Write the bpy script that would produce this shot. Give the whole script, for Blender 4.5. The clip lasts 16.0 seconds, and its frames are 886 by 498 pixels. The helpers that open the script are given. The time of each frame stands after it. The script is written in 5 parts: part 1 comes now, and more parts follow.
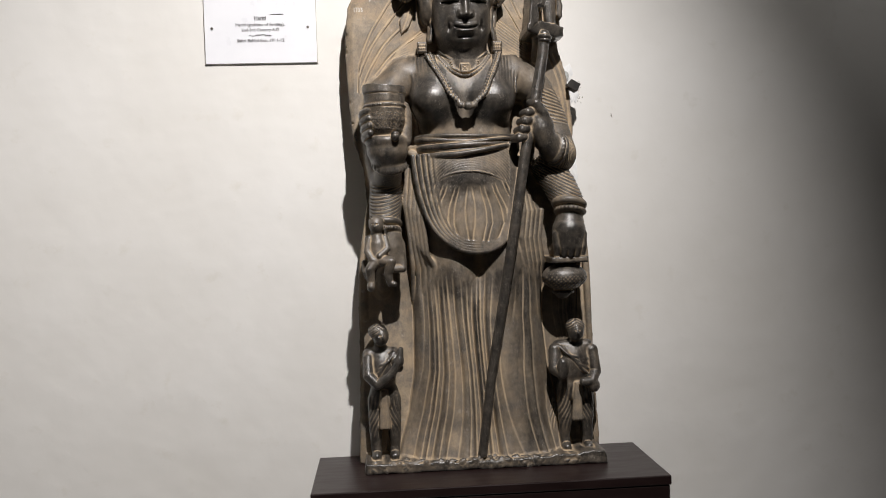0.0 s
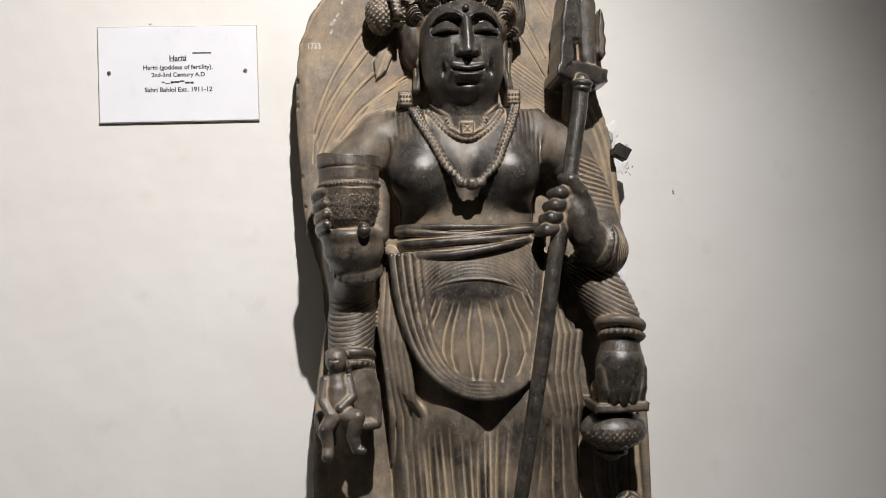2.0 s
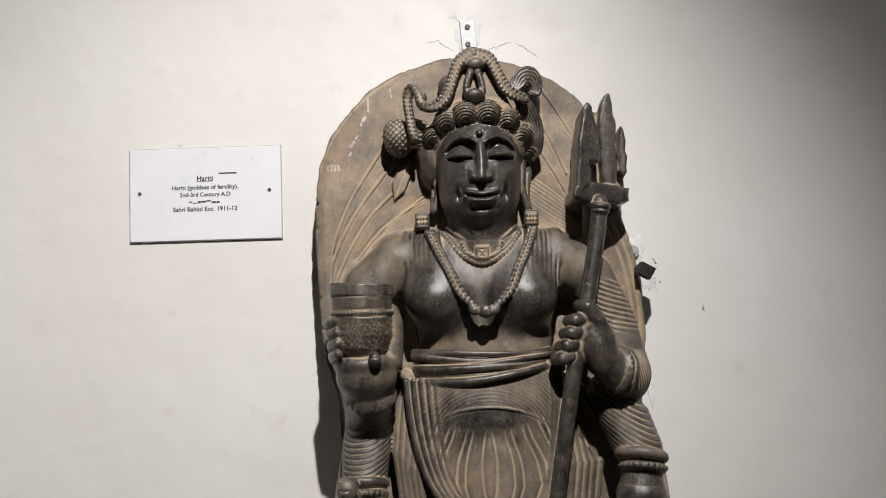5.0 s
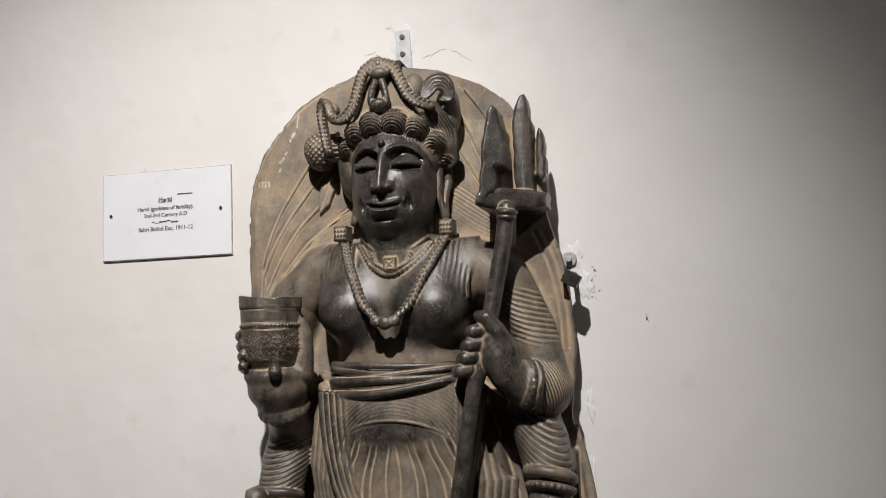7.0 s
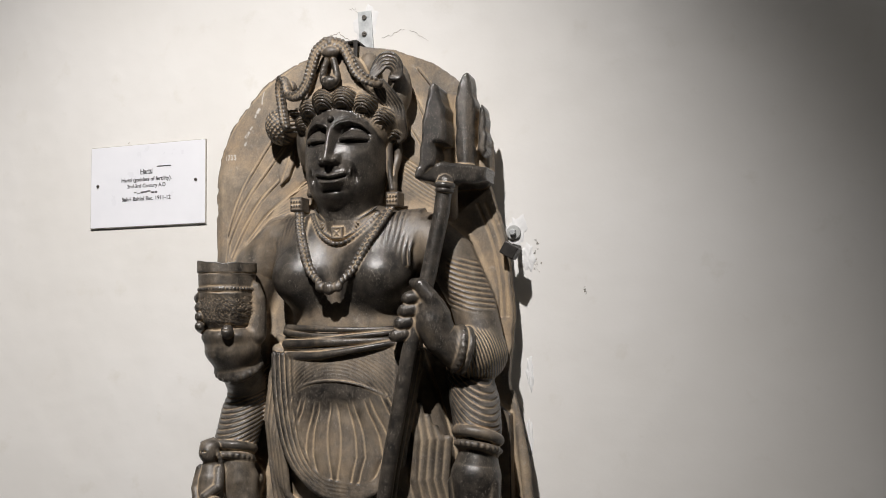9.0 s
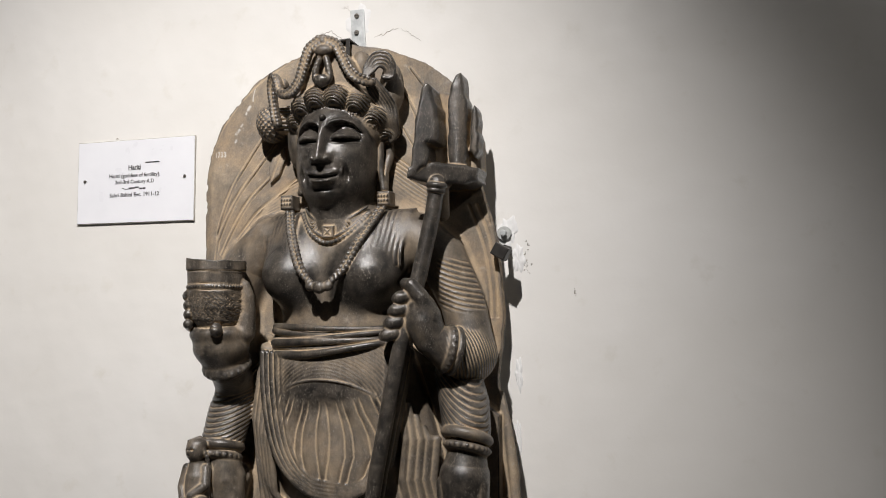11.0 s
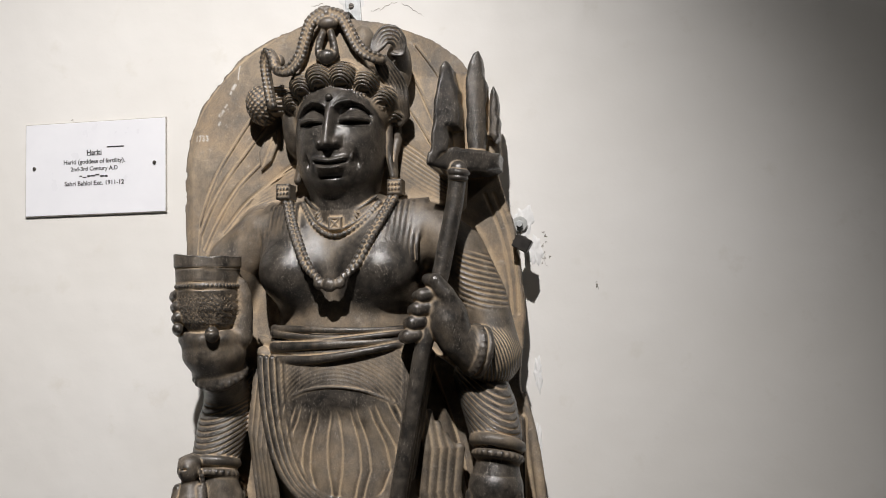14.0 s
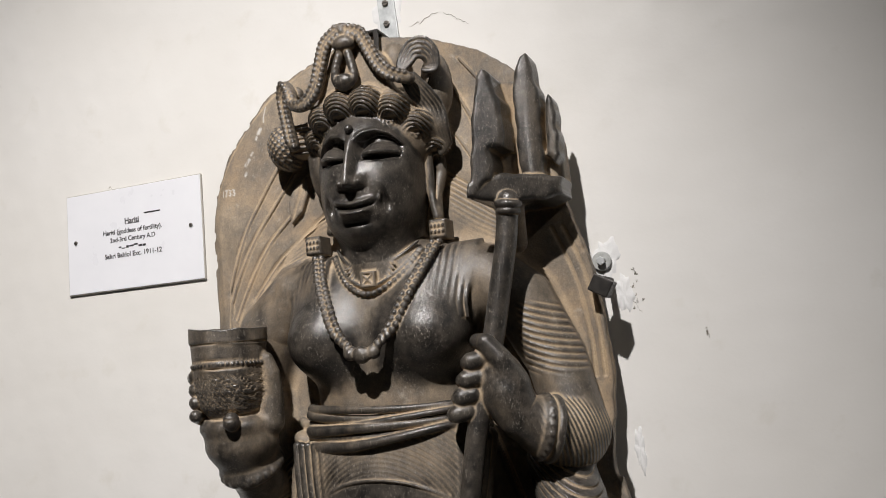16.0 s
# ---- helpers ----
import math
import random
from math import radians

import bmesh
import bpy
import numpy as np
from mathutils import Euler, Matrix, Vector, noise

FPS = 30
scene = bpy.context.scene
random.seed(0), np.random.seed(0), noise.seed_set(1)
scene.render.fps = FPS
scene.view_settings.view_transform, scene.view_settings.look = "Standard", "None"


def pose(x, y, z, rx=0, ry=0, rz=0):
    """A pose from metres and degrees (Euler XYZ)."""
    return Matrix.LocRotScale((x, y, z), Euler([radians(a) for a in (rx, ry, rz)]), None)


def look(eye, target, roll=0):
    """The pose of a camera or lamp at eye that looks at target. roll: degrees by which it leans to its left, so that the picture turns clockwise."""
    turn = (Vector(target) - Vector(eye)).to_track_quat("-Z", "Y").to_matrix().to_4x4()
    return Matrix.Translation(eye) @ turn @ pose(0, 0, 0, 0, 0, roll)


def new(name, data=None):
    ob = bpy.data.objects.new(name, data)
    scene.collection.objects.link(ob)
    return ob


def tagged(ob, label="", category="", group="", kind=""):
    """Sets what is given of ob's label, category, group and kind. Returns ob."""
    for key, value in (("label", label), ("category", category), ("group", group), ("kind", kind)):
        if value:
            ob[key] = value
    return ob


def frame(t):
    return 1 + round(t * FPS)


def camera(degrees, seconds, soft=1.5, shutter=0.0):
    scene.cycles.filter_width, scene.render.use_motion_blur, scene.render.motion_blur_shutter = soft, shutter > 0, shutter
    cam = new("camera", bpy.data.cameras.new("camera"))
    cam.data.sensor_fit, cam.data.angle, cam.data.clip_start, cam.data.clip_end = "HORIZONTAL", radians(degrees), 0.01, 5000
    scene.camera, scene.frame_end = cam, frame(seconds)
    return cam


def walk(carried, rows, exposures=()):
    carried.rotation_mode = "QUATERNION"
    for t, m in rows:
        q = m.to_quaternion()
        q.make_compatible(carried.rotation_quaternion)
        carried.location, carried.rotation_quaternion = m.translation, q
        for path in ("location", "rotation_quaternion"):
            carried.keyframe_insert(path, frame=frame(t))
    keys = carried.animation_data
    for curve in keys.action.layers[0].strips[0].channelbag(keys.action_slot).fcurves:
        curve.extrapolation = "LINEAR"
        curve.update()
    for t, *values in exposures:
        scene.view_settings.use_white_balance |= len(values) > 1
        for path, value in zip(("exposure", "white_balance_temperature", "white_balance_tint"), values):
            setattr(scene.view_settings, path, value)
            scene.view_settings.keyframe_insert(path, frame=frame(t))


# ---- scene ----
cam = camera(54.7, 16.0, soft=1.0)
PATH = [
    (0, (-0.138, -2.406, 1.143), (0.005, -0.412, 1.084), -1.8),
    (0.5, (-0.046, -2.197, 1.169), (-0.012, -0.198, 1.15), -1.6),
    (1, (-0.014, -2.025, 1.193), (0.0, -0.026, 1.169), -0.9),
    (1.5, (-0.044, -1.787, 1.223), (0.047, 0.211, 1.237), -1.6),
    (2, (-0.061, -1.697, 1.303), (0.076, 0.298, 1.341), -1.9),
    (2.5, (-0.043, -1.676, 1.365), (0.071, 0.32, 1.431), -0.9),
    (3, (-0.021, -1.67, 1.435), (0.055, 0.327, 1.513), -0.3),
    (3.5, (-0.006, -1.682, 1.451), (0.046, 0.315, 1.553), -0.3),
    (4, (0.007, -1.695, 1.466), (0.053, 0.302, 1.577), -0.3),
    (4.2, (0.01, -1.695, 1.464), (0.052, 0.301, 1.579), -0.5),
    (6.3, (0.329, -1.633, 1.439), (-0.004, 0.332, 1.609), -3.7),
    (6.5, (0.395, -1.615, 1.436), (0.014, 0.341, 1.611), -3.8),
    (7, (0.558, -1.599, 1.432), (0.066, 0.33, 1.615), -2.1),
    (7.5, (0.697, -1.604, 1.411), (0.095, 0.294, 1.598), 0.8),
    (8, (0.763, -1.601, 1.398), (0.135, 0.29, 1.574), -0.0),
    (8.5, (0.776, -1.601, 1.4), (0.147, 0.291, 1.555), -1.0),
    (9, (0.773, -1.614, 1.399), (0.155, 0.282, 1.545), -0.8),
    (11.5, (0.759, -1.618, 1.401), (0.186, 0.292, 1.546), -0.3),
    (12, (0.759, -1.619, 1.404), (0.194, 0.296, 1.532), -0.5),
    (12.5, (0.754, -1.618, 1.402), (0.197, 0.299, 1.523), -0.5),
    (13, (0.718, -1.611, 1.406), (0.183, 0.313, 1.518), -0.4),
    (13.5, (0.641, -1.592, 1.416), (0.173, 0.35, 1.525), -0.8),
    (14, (0.52, -1.552, 1.417), (0.177, 0.415, 1.534), -1.2),
    (14.5, (0.427, -1.528, 1.42), (0.159, 0.451, 1.535), -1.2),
    (15, (0.433, -1.473, 1.425), (0.091, 0.492, 1.56), -2.5),
    (15.5, (0.505, -1.342, 1.432), (-0.032, 0.575, 1.619), -3.4),
    (16, (0.619, -1.242, 1.44), (-0.087, 0.614, 1.676), -4.8),
]
walk(cam, [(t, look(eye, target, roll)) for t, eye, target, roll in PATH], [(0.0, 0.10), (0.4, -0.06), (1.0, 0.04), (2.5, -0.04), (4.0, -0.10), (6.5, -0.26), (7.5, -0.18), (8.5, -0.12), (12.0, -0.08), (14.0, -0.12), (15.5, -0.18), (16.0, -0.15)])

# ---- world and light ----
world = bpy.data.worlds.new("world")
scene.world = world
world.use_nodes = True
world.node_tree.nodes["Background"].inputs[0].default_value = (0.9, 0.95, 1.0, 1)
world.node_tree.nodes["Background"].inputs[1].default_value = 0.0


def spot(name, eye, target, watts, angle, blend, size, colour):
    data = bpy.data.lights.new(name, "SPOT")
    data.energy, data.spot_size, data.spot_blend, data.shadow_soft_size, data.color = watts, radians(angle), blend, size, colour
    ob = new(name, data)
    ob.matrix_world = look(eye, target)
    return ob


# gallery track spot, high in front of the wall
spot("key_spot", (0.29, -1.84, 3.26), (-0.64, 0.0, 0.44), 440, 77.5, 1.0, 0.024, (1.0, 0.955, 0.928))
# two unseen fill spots, added to lift the wall's far left and right
spot("left_fill_spot", (-2.2, -1.84, 3.30), (-1.70, 0.0, -0.1), 80, 74, 1.0, 0.03, (1.0, 0.955, 0.928))
spot("right_fill_spot", (2.3, -1.5, 3.10), (1.30, 0.0, 2.35), 31, 62, 1.0, 0.03, (1.0, 0.960, 0.92))


# ---- materials ----
def material(name, roughness=0.5, metallic=0.0, specular=0.5):
    m = bpy.data.materials.new(name)
    m.use_nodes = True
    b = m.node_tree.nodes["Principled BSDF"]
    b.inputs["Roughness"].default_value, b.inputs["Metallic"].default_value = roughness, metallic
    b.inputs["Specular IOR Level"].default_value = specular
    return m, m.node_tree.nodes, m.node_tree.links, b


def coords(n, l, scale=(1, 1, 1)):
    c, mp = n.new("ShaderNodeTexCoord"), n.new("ShaderNodeMapping")
    mp.inputs["Scale"].default_value = scale
    l.new(c.outputs["Object"], mp.inputs["Vector"])
    return mp.outputs[0]


def noise_of(n, l, vec, scale, detail=4.0, rough=0.6):
    t = n.new("ShaderNodeTexNoise")
    t.inputs["Scale"].default_value, t.inputs["Detail"].default_value, t.inputs["Roughness"].default_value = scale, detail, rough
    l.new(vec, t.inputs["Vector"])
    return t.outputs[0]


def ramp(n, l, fac, stops):
    r = n.new("ShaderNodeValToRGB")
    els = r.color_ramp.elements
    while len(els) < len(stops):
        els.new(0.5)
    for e, (p, c) in zip(els, stops):
        e.position, e.color = p, (*c, 1) if len(c) == 3 else c
    l.new(fac, r.inputs[0])
    return r.outputs[0]


def mix(n, l, fac, a, b, mode="MIX"):
    m = n.new("ShaderNodeMix")
    m.data_type, m.blend_type = "RGBA", mode
    for k, v in ((0, fac), (6, a), (7, b)):
        if isinstance(v, (int, float)):
            m.inputs[k].default_value = v
        elif isinstance(v, tuple):
            m.inputs[k].default_value = (*v, 1)
        else:
            l.new(v, m.inputs[k])
    return m.outputs[2]


def maths(n, l, op, a, b=0.0, clamp=False):
    m = n.new("ShaderNodeMath")
    m.operation, m.use_clamp = op, clamp
    for k, v in ((0, a), (1, b)):
        if isinstance(v, (int, float)):
            m.inputs[k].default_value = v
        else:
            l.new(v, m.inputs[k])
    return m.outputs[0]


def bump(n, l, bsdf, height, strength, distance, under=None):
    b = n.new("ShaderNodeBump")
    b.inputs["Strength"].default_value, b.inputs["Distance"].default_value = strength, distance
    l.new(height, b.inputs["Height"])
    if under is not None:
        l.new(under, b.inputs["Normal"])
    l.new(b.outputs[0], bsdf.inputs["Normal"])
    return b.outputs[0]


def stone_material():
    m, n, l, b = material("schist", 0.5, 0.0, 0.70)
    vec = coords(n, l)
    # tone of the carving: rubbed polish, plus shade painted in at some hollows
    at = n.new("ShaderNodeAttribute")
    at.attribute_name = "polish_shade"
    big, mid, fine = noise_of(n, l, vec, 8, 5), noise_of(n, l, vec, 48, 6, 0.72), noise_of(n, l, vec, 520, 3, 0.75)
    hatch = noise_of(n, l, coords(n, l, (1, 1, 0.50)), 380, 4, 0.75)
    blotch = noise_of(n, l, vec, 19, 7, 0.68)
    streak = noise_of(n, l, coords(n, l, (1, 1, 0.6)), 85, 6, 0.78)
    tan = mix(n, l, ramp(n, l, big, [(0.32, (0, 0, 0)), (0.68, (1, 1, 1))]), (0.42, 0.305, 0.190), (0.50, 0.40, 0.28))
    tan = mix(n, l, ramp(n, l, blotch, [(0.40, (0, 0, 0)), (0.66, (1, 1, 1))]), tan, (0.20, 0.170, 0.137))
    tan = mix(n, l, ramp(n, l, mid, [(0.60, (0, 0, 0)), (0.72, (1, 1, 1))]), tan, (0.52, 0.45, 0.36))
    dark = mix(n, l, ramp(n, l, mid, [(0.38, (0, 0, 0)), (0.68, (1, 1, 1))]), (0.018, 0.0165, 0.015), (0.085, 0.073, 0.060))
    # dust lies thick where the stone was never rubbed and in the carved lines; ridges are rubbed dark
    dust = n.new("ShaderNodeAttribute")
    dust.attribute_name = "dust"
    rub = n.new("ShaderNodeAttribute")
    rub.attribute_name = "rubbed"
    hollow, ridge = dust.outputs["Fac"], rub.outputs["Fac"]
    tan = mix(n, l, maths(n, l, "MULTIPLY", hollow, 0.6), tan, (0.43, 0.325, 0.205))
    p = maths(n, l, "ADD", at.outputs["Fac"], maths(n, l, "MULTIPLY", maths(n, l, "SUBTRACT", big, 0.5), 0.6))
    p = maths(n, l, "ADD", p, maths(n, l, "MULTIPLY", maths(n, l, "SUBTRACT", streak, 0.5), 0.55))
    run = noise_of(n, l, coords(n, l, (1, 1, 0.14)), 24, 4, 0.6)
    p = maths(n, l, "ADD", p, maths(n, l, "MULTIPLY", maths(n, l, "SUBTRACT", run, 0.5), 0.75))
    p = maths(n, l, "ADD", p, maths(n, l, "MULTIPLY", ridge, 0.35))
    p = maths(n, l, "SUBTRACT", p, maths(n, l, "MULTIPLY", hollow, 0.85), True)
    colour = mix(n, l, p, tan, dark)
    specks = ramp(n, l, hatch, [(0.56, (0, 0, 0)), (0.64, (1, 1, 1))])
    colour = mix(n, l, maths(n, l, "MULTIPLY", specks, maths(n, l, "MULTIPLY", ramp(n, l, blotch, [(0.40, (0, 0, 0)), (0.66, (1, 1, 1))]), 0.8)), colour, (0.34, 0.30, 0.25))
    chalk = n.new("ShaderNodeAttribute")
    chalk.attribute_name = "chalk"
    colour = mix(n, l, maths(n, l, "MULTIPLY", chalk.outputs["Fac"], ramp(n, l, streak, [(0.36, (0.2, 0.2, 0.2)), (0.52, (0.9, 0.9, 0.9))])), colour, (0.66, 0.64, 0.60))
    grains = ramp(n, l, fine, [(0.36, (0.78, 0.78, 0.78)), (0.64, (1.12, 1.12, 1.12))])
    l.new(mix(n, l, 1.0, colour, grains, "MULTIPLY"), b.inputs["Base Color"])
    rough = maths(n, l, "ADD", ramp(n, l, p, [(0.20, (0.82, 0.82, 0.82)), (0.70, (0.52, 0.52, 0.52)), (1.0, (0.30, 0.30, 0.30))]), maths(n, l, "MULTIPLY", specks, 0.22), True)
    l.new(rough, b.inputs["Roughness"])
    first = bump(n, l, b, fine, 0.28, 0.0016)
    second = bump(n, l, b, hatch, 0.20, 0.0016, first)
    bump(n, l, b, mid, 0.14, 0.004, second)
    return m


def wall_material():
    m, n, l, b = material("wall_paint", 0.55)
    vec = coords(n, l)
    big, mid, fine = noise_of(n, l, vec, 1.7, 4), noise_of(n, l, vec, 14, 5), noise_of(n, l, vec, 160, 3)
    c = mix(n, l, ramp(n, l, big, [(0.35, (0, 0, 0)), (0.65, (1, 1, 1))]), (0.74, 0.725, 0.69), (0.80, 0.79, 0.765))
    c = mix(n, l, ramp(n, l, mid, [(0.60, (0, 0, 0)), (0.80, (1, 1, 1))]), c, (0.70, 0.68, 0.63))
    l.new(c, b.inputs["Base Color"])
    l.new(ramp(n, l, mid, [(0.3, (0.42, 0.42, 0.42)), (0.7, (0.62, 0.62, 0.62))]), b.inputs["Roughness"])
    first = bump(n, l, b, big, 0.35, 0.03)
    second = bump(n, l, b, mid, 0.12, 0.006, first)
    bump(n, l, b, fine, 0.06, 0.001, second)
    return m


def simple(name, c1, c2, scale, roughness, metallic=0.0, relief=0.1, depth=0.002, stretch=(1, 1, 1), specular=0.5):
    m, n, l, b = material(name, roughness, metallic, specular)
    vec = coords(n, l, stretch)
    t, f = noise_of(n, l, vec, scale, 5), noise_of(n, l, vec, scale * 9, 3)
    c = mix(n, l, ramp(n, l, t, [(0.32, (0, 0, 0)), (0.68, (1, 1, 1))]), c1, c2)
    l.new(mix(n, l, 0.25, c, mix(n, l, f, c1, c2)), b.inputs["Base Color"])
    l.new(ramp(n, l, t, [(0.3, (roughness * 0.85,) * 3), (0.7, (min(1, roughness * 1.2),) * 3)]), b.inputs["Roughness"])
    bump(n, l, b, f, relief, depth)
    return m


STONE = stone_material()
WALL = wall_material()
ROOM = simple("unseen_room_paint", (0.15, 0.145, 0.135), (0.19, 0.185, 0.172), 3, 0.7)
FLOOR = simple("unseen_floor", (0.085, 0.078, 0.070), (0.12, 0.112, 0.10), 5, 0.35)
WOOD = simple("varnished_wood", (0.009, 0.0045, 0.0045), (0.017, 0.008, 0.0075), 9, 0.36, 0, 0.15, 0.001, (1, 6, 6))
PLASTER = simple("raw_plaster", (0.74, 0.745, 0.745), (0.80, 0.80, 0.795), 30, 0.8, 0, 0.25, 0.002)
CRACK = simple("crack_dirt", (0.20, 0.18, 0.15), (0.32, 0.29, 0.25), 40, 0.9)
BOARD = simple("white_board", (0.78, 0.79, 0.83), (0.83, 0.84, 0.875), 12, 0.30, 0, 0.03, 0.001)
EDGE_SHADOW = simple("board_edge_shadow", (0.34, 0.32, 0.29), (0.44, 0.42, 0.38), 60, 0.6)
INK = simple("black_ink", (0.012, 0.012, 0.014), (0.025, 0.025, 0.028), 90, 0.5)
ZINC = simple("galvanised_steel", (0.36, 0.38, 0.39), (0.60, 0.62, 0.62), 90, 0.5, 0.5, 0.3, 0.001)
CEMENT = simple("cement", (0.30, 0.31, 0.30), (0.50, 0.51, 0.50), 120, 0.8, 0, 0.4, 0.001)
STEEL = simple("old_screw", (0.10, 0.09, 0.08), (0.20, 0.18, 0.16), 120, 0.5, 0.7)
IRON = simple("black_iron", (0.016, 0.015, 0.014), (0.04, 0.035, 0.03), 70, 0.5, 0.4, 0.3, 0.001)


# ---- helpers of this scene ----
def mesh_of(name, bm, mat):
    me = bpy.data.meshes.new(name)
    bmesh.ops.recalc_face_normals(bm, faces=bm.faces)
    bm.to_mesh(me)
    bm.free()
    me.materials.append(mat)
    return me


def part(name, bm, mat, parent=None, label=""):
    ob = new(name, mesh_of(name, bm, mat))
    if parent is not None:
        ob.parent = parent
    if label:
        ob["label"] = label
    return ob


def thing(name, at, label, category, kind=""):
    ob = new(name)
    ob.location = at
    return tagged(ob, label, category, kind=kind)


def box(lo, hi, bevel=0.0, segments=2):
    bm = bmesh.new()
    bmesh.ops.create_cube(bm, size=1)
    for v in bm.verts:
        v.co = Vector([(a + b) / 2 + c * (b - a) for a, b, c in zip(lo, hi, v.co)])
    if bevel:
        bmesh.ops.bevel(bm, geom=bm.edges[:], offset=bevel, segments=segments, affect="EDGES", profile=0.5)
    return bm


def disc(centre, radius, depth, sides=24, bevel=0.0):
    """A short cylinder whose axis runs along y."""
    bm = bmesh.new()
    bmesh.ops.create_cone(bm, cap_ends=True, segments=sides, radius1=radius, radius2=radius, depth=depth,
                          matrix=Matrix.Translation(centre) @ pose(0, 0, 0, 90))
    if bevel:
        rim = [e for e in bm.edges if len(e.link_faces) == 2 and any(len(f.verts) > 4 for f in e.link_faces)]
        bmesh.ops.bevel(bm, geom=rim, offset=bevel, segments=2, affect="EDGES", profile=0.5)
    return bm


# ---- the room ----
tagged(part("wall_north", box((-3.2, 0.0, 0.0), (3.2, 0.25, 3.4)), WALL), "white painted plaster gallery wall with patches and cracks", "wall", kind="structure")
# rest of the room is unseen, added dark to hold down bounced light
tagged(part("wall_south", box((-3.2, -5.25, 0.0), (3.2, -5.0, 3.4)), ROOM), "unseen plain dark wall closing the gallery", "wall", kind="structure")
tagged(part("wall_west", box((-3.45, -5.25, 0.0), (-3.2, 0.25, 3.4)), ROOM), "unseen plain dark side wall closing the gallery", "wall", kind="structure")
tagged(part("wall_east", box((3.2, -5.25, 0.0), (3.45, 0.25, 3.4)), ROOM), "unseen plain dark side wall closing the gallery", "wall", kind="structure")
tagged(part("floor", box((-3.45, -5.25, -0.2), (3.45, 0.25, 0.0)), FLOOR), "unseen dark floor closing the gallery", "floor", kind="structure")
tagged(part("ceiling", box((-3.45, -5.25, 3.4), (3.45, 0.25, 3.55)), ROOM), "unseen plain dark ceiling closing the gallery", "ceiling", kind="structure")


# ---- the relief: one solid, carved as a field of distances and then skinned ----
class Carving:
    """x to the right, d out from the wall, z up. A negative field is stone."""

    def __init__(self, lo, hi, step):
        self.lo, self.step = np.array(lo), step
        self.axes = [np.arange(a, b, step, dtype=np.float32) for a, b in zip(lo, hi)]
        shape = [len(a) for a in self.axes]
        self.f = np.full(shape, 0.06, np.float32)
        self.tone = np.zeros(shape, np.float32)

    def window(self, lo, hi):
        cut = []
        for k in range(3):
            a = max(0, int((lo[k] - self.lo[k]) / self.step))
            b = min(len(self.axes[k]), int((hi[k] - self.lo[k]) / self.step) + 2)
            cut.append(slice(a, b))
        x, d, z = (self.axes[k][cut[k]] for k in range(3))
        return tuple(cut), x[:, None, None], d[None, :, None], z[None, None, :]

    def add(self, shape, k=0.006, tone=None):
        fn, lo, hi = shape
        pad = k + 2 * self.step
        cut, x, d, z = self.window([v - pad for v in lo], [v + pad for v in hi])
        f, s = self.f[cut], fn(x, d, z)
        h = np.clip(0.5 + 0.5 * (f - s) / k, 0, 1)
        self.f[cut] = f * (1 - h) + s * h - k * h * (1 - h)
        if tone is not None:
            self.tone[cut] = self.tone[cut] * (1 - h) + tone * h

    def cut(self, shape, k=0.003, tone=None):
        fn, lo, hi = shape
        pad = k + 2 * self.step
        cut, x, d, z = self.window([v - pad for v in lo], [v + pad for v in hi])
        f, s = self.f[cut], -fn(x, d, z)
        h = np.clip(0.5 - 0.5 * (f - s) / k, 0, 1)
        self.f[cut] = f * (1 - h) + s * h + k * h * (1 - h)
        if tone is not None:
            self.tone[cut] = self.tone[cut] * (1 - h) + tone * h

    def ripple(self, lo, hi, fn, soft=0.012):
        """Adds fn(x, d, z), a shallow relief, fading out at the sides of the box."""
        cut, x, d, z = self.window(lo, hi)
        w = 1.0
        for v, a, b in ((x, lo[0], hi[0]), (d, lo[1], hi[1]), (z, lo[2], hi[2])):
            w = w * np.clip((v - a) / soft, 0, 1) * np.clip((b - v) / soft, 0, 1)
        self.f[cut] += (w * fn(x, d, z)).astype(np.float32)

    def shift_tone(self, lo, hi, fn):
        """Shifts the tone of the stone by fn(x, z)."""
        cut, x, d, z = self.window(lo, hi)
        self.tone[cut] += (fn(x, z) + 0 * d).astype(np.float32)

    def skin(self):
        """Surface nets: a vertex in each cell that the surface crosses, a quad at each grid edge that it cuts."""
        f, inside = self.f, self.f < 0
        n = np.zeros([s - 1 for s in f.shape], np.int8)
        corners = [(i, j, k) for i in (0, 1) for j in (0, 1) for k in (0, 1)]
        for i, j, k in corners:
            n += inside[i:f.shape[0] - 1 + i, j:f.shape[1] - 1 + j, k:f.shape[2] - 1 + k]
        cells = np.argwhere((n > 0) & (n < 8))
        ids = np.full(n.shape, -1, np.int32)
        ids[tuple(cells.T)] = np.arange(len(cells))
        vals = {c: f[tuple((cells + c).T)] for c in corners}
        total, count = np.zeros((len(cells), 3)), np.zeros(len(cells))
        for a in corners:
            for ax in range(3):
                if a[ax] == 0:
                    b = tuple(1 if q == ax else a[q] for q in range(3))
                    va, vb = vals[a], vals[b]
                    hit = (va < 0) != (vb < 0)
                    p = np.tile(np.array(a, float), (len(cells), 1))
                    p[:, ax] = va / np.where(hit, va - vb, 1)
                    total[hit] += p[hit]
                    count[hit] += 1
        verts = self.lo + (cells + total / count[:, None]) * self.step
        # how hollow or how proud the surface is, over a few millimetres
        reach = max(1, round(0.0045 / self.step))
        curve = np.zeros(len(cells))
        for ax in range(3):
            for way in (-reach, reach):
                c = cells.copy()
                c[:, ax] = np.clip(c[:, ax] + way, 0, f.shape[ax] - 1)
                curve += f[tuple(c.T)]
        curve = (curve - 6 * f[tuple(cells.T)]) / (reach * self.step) ** 2
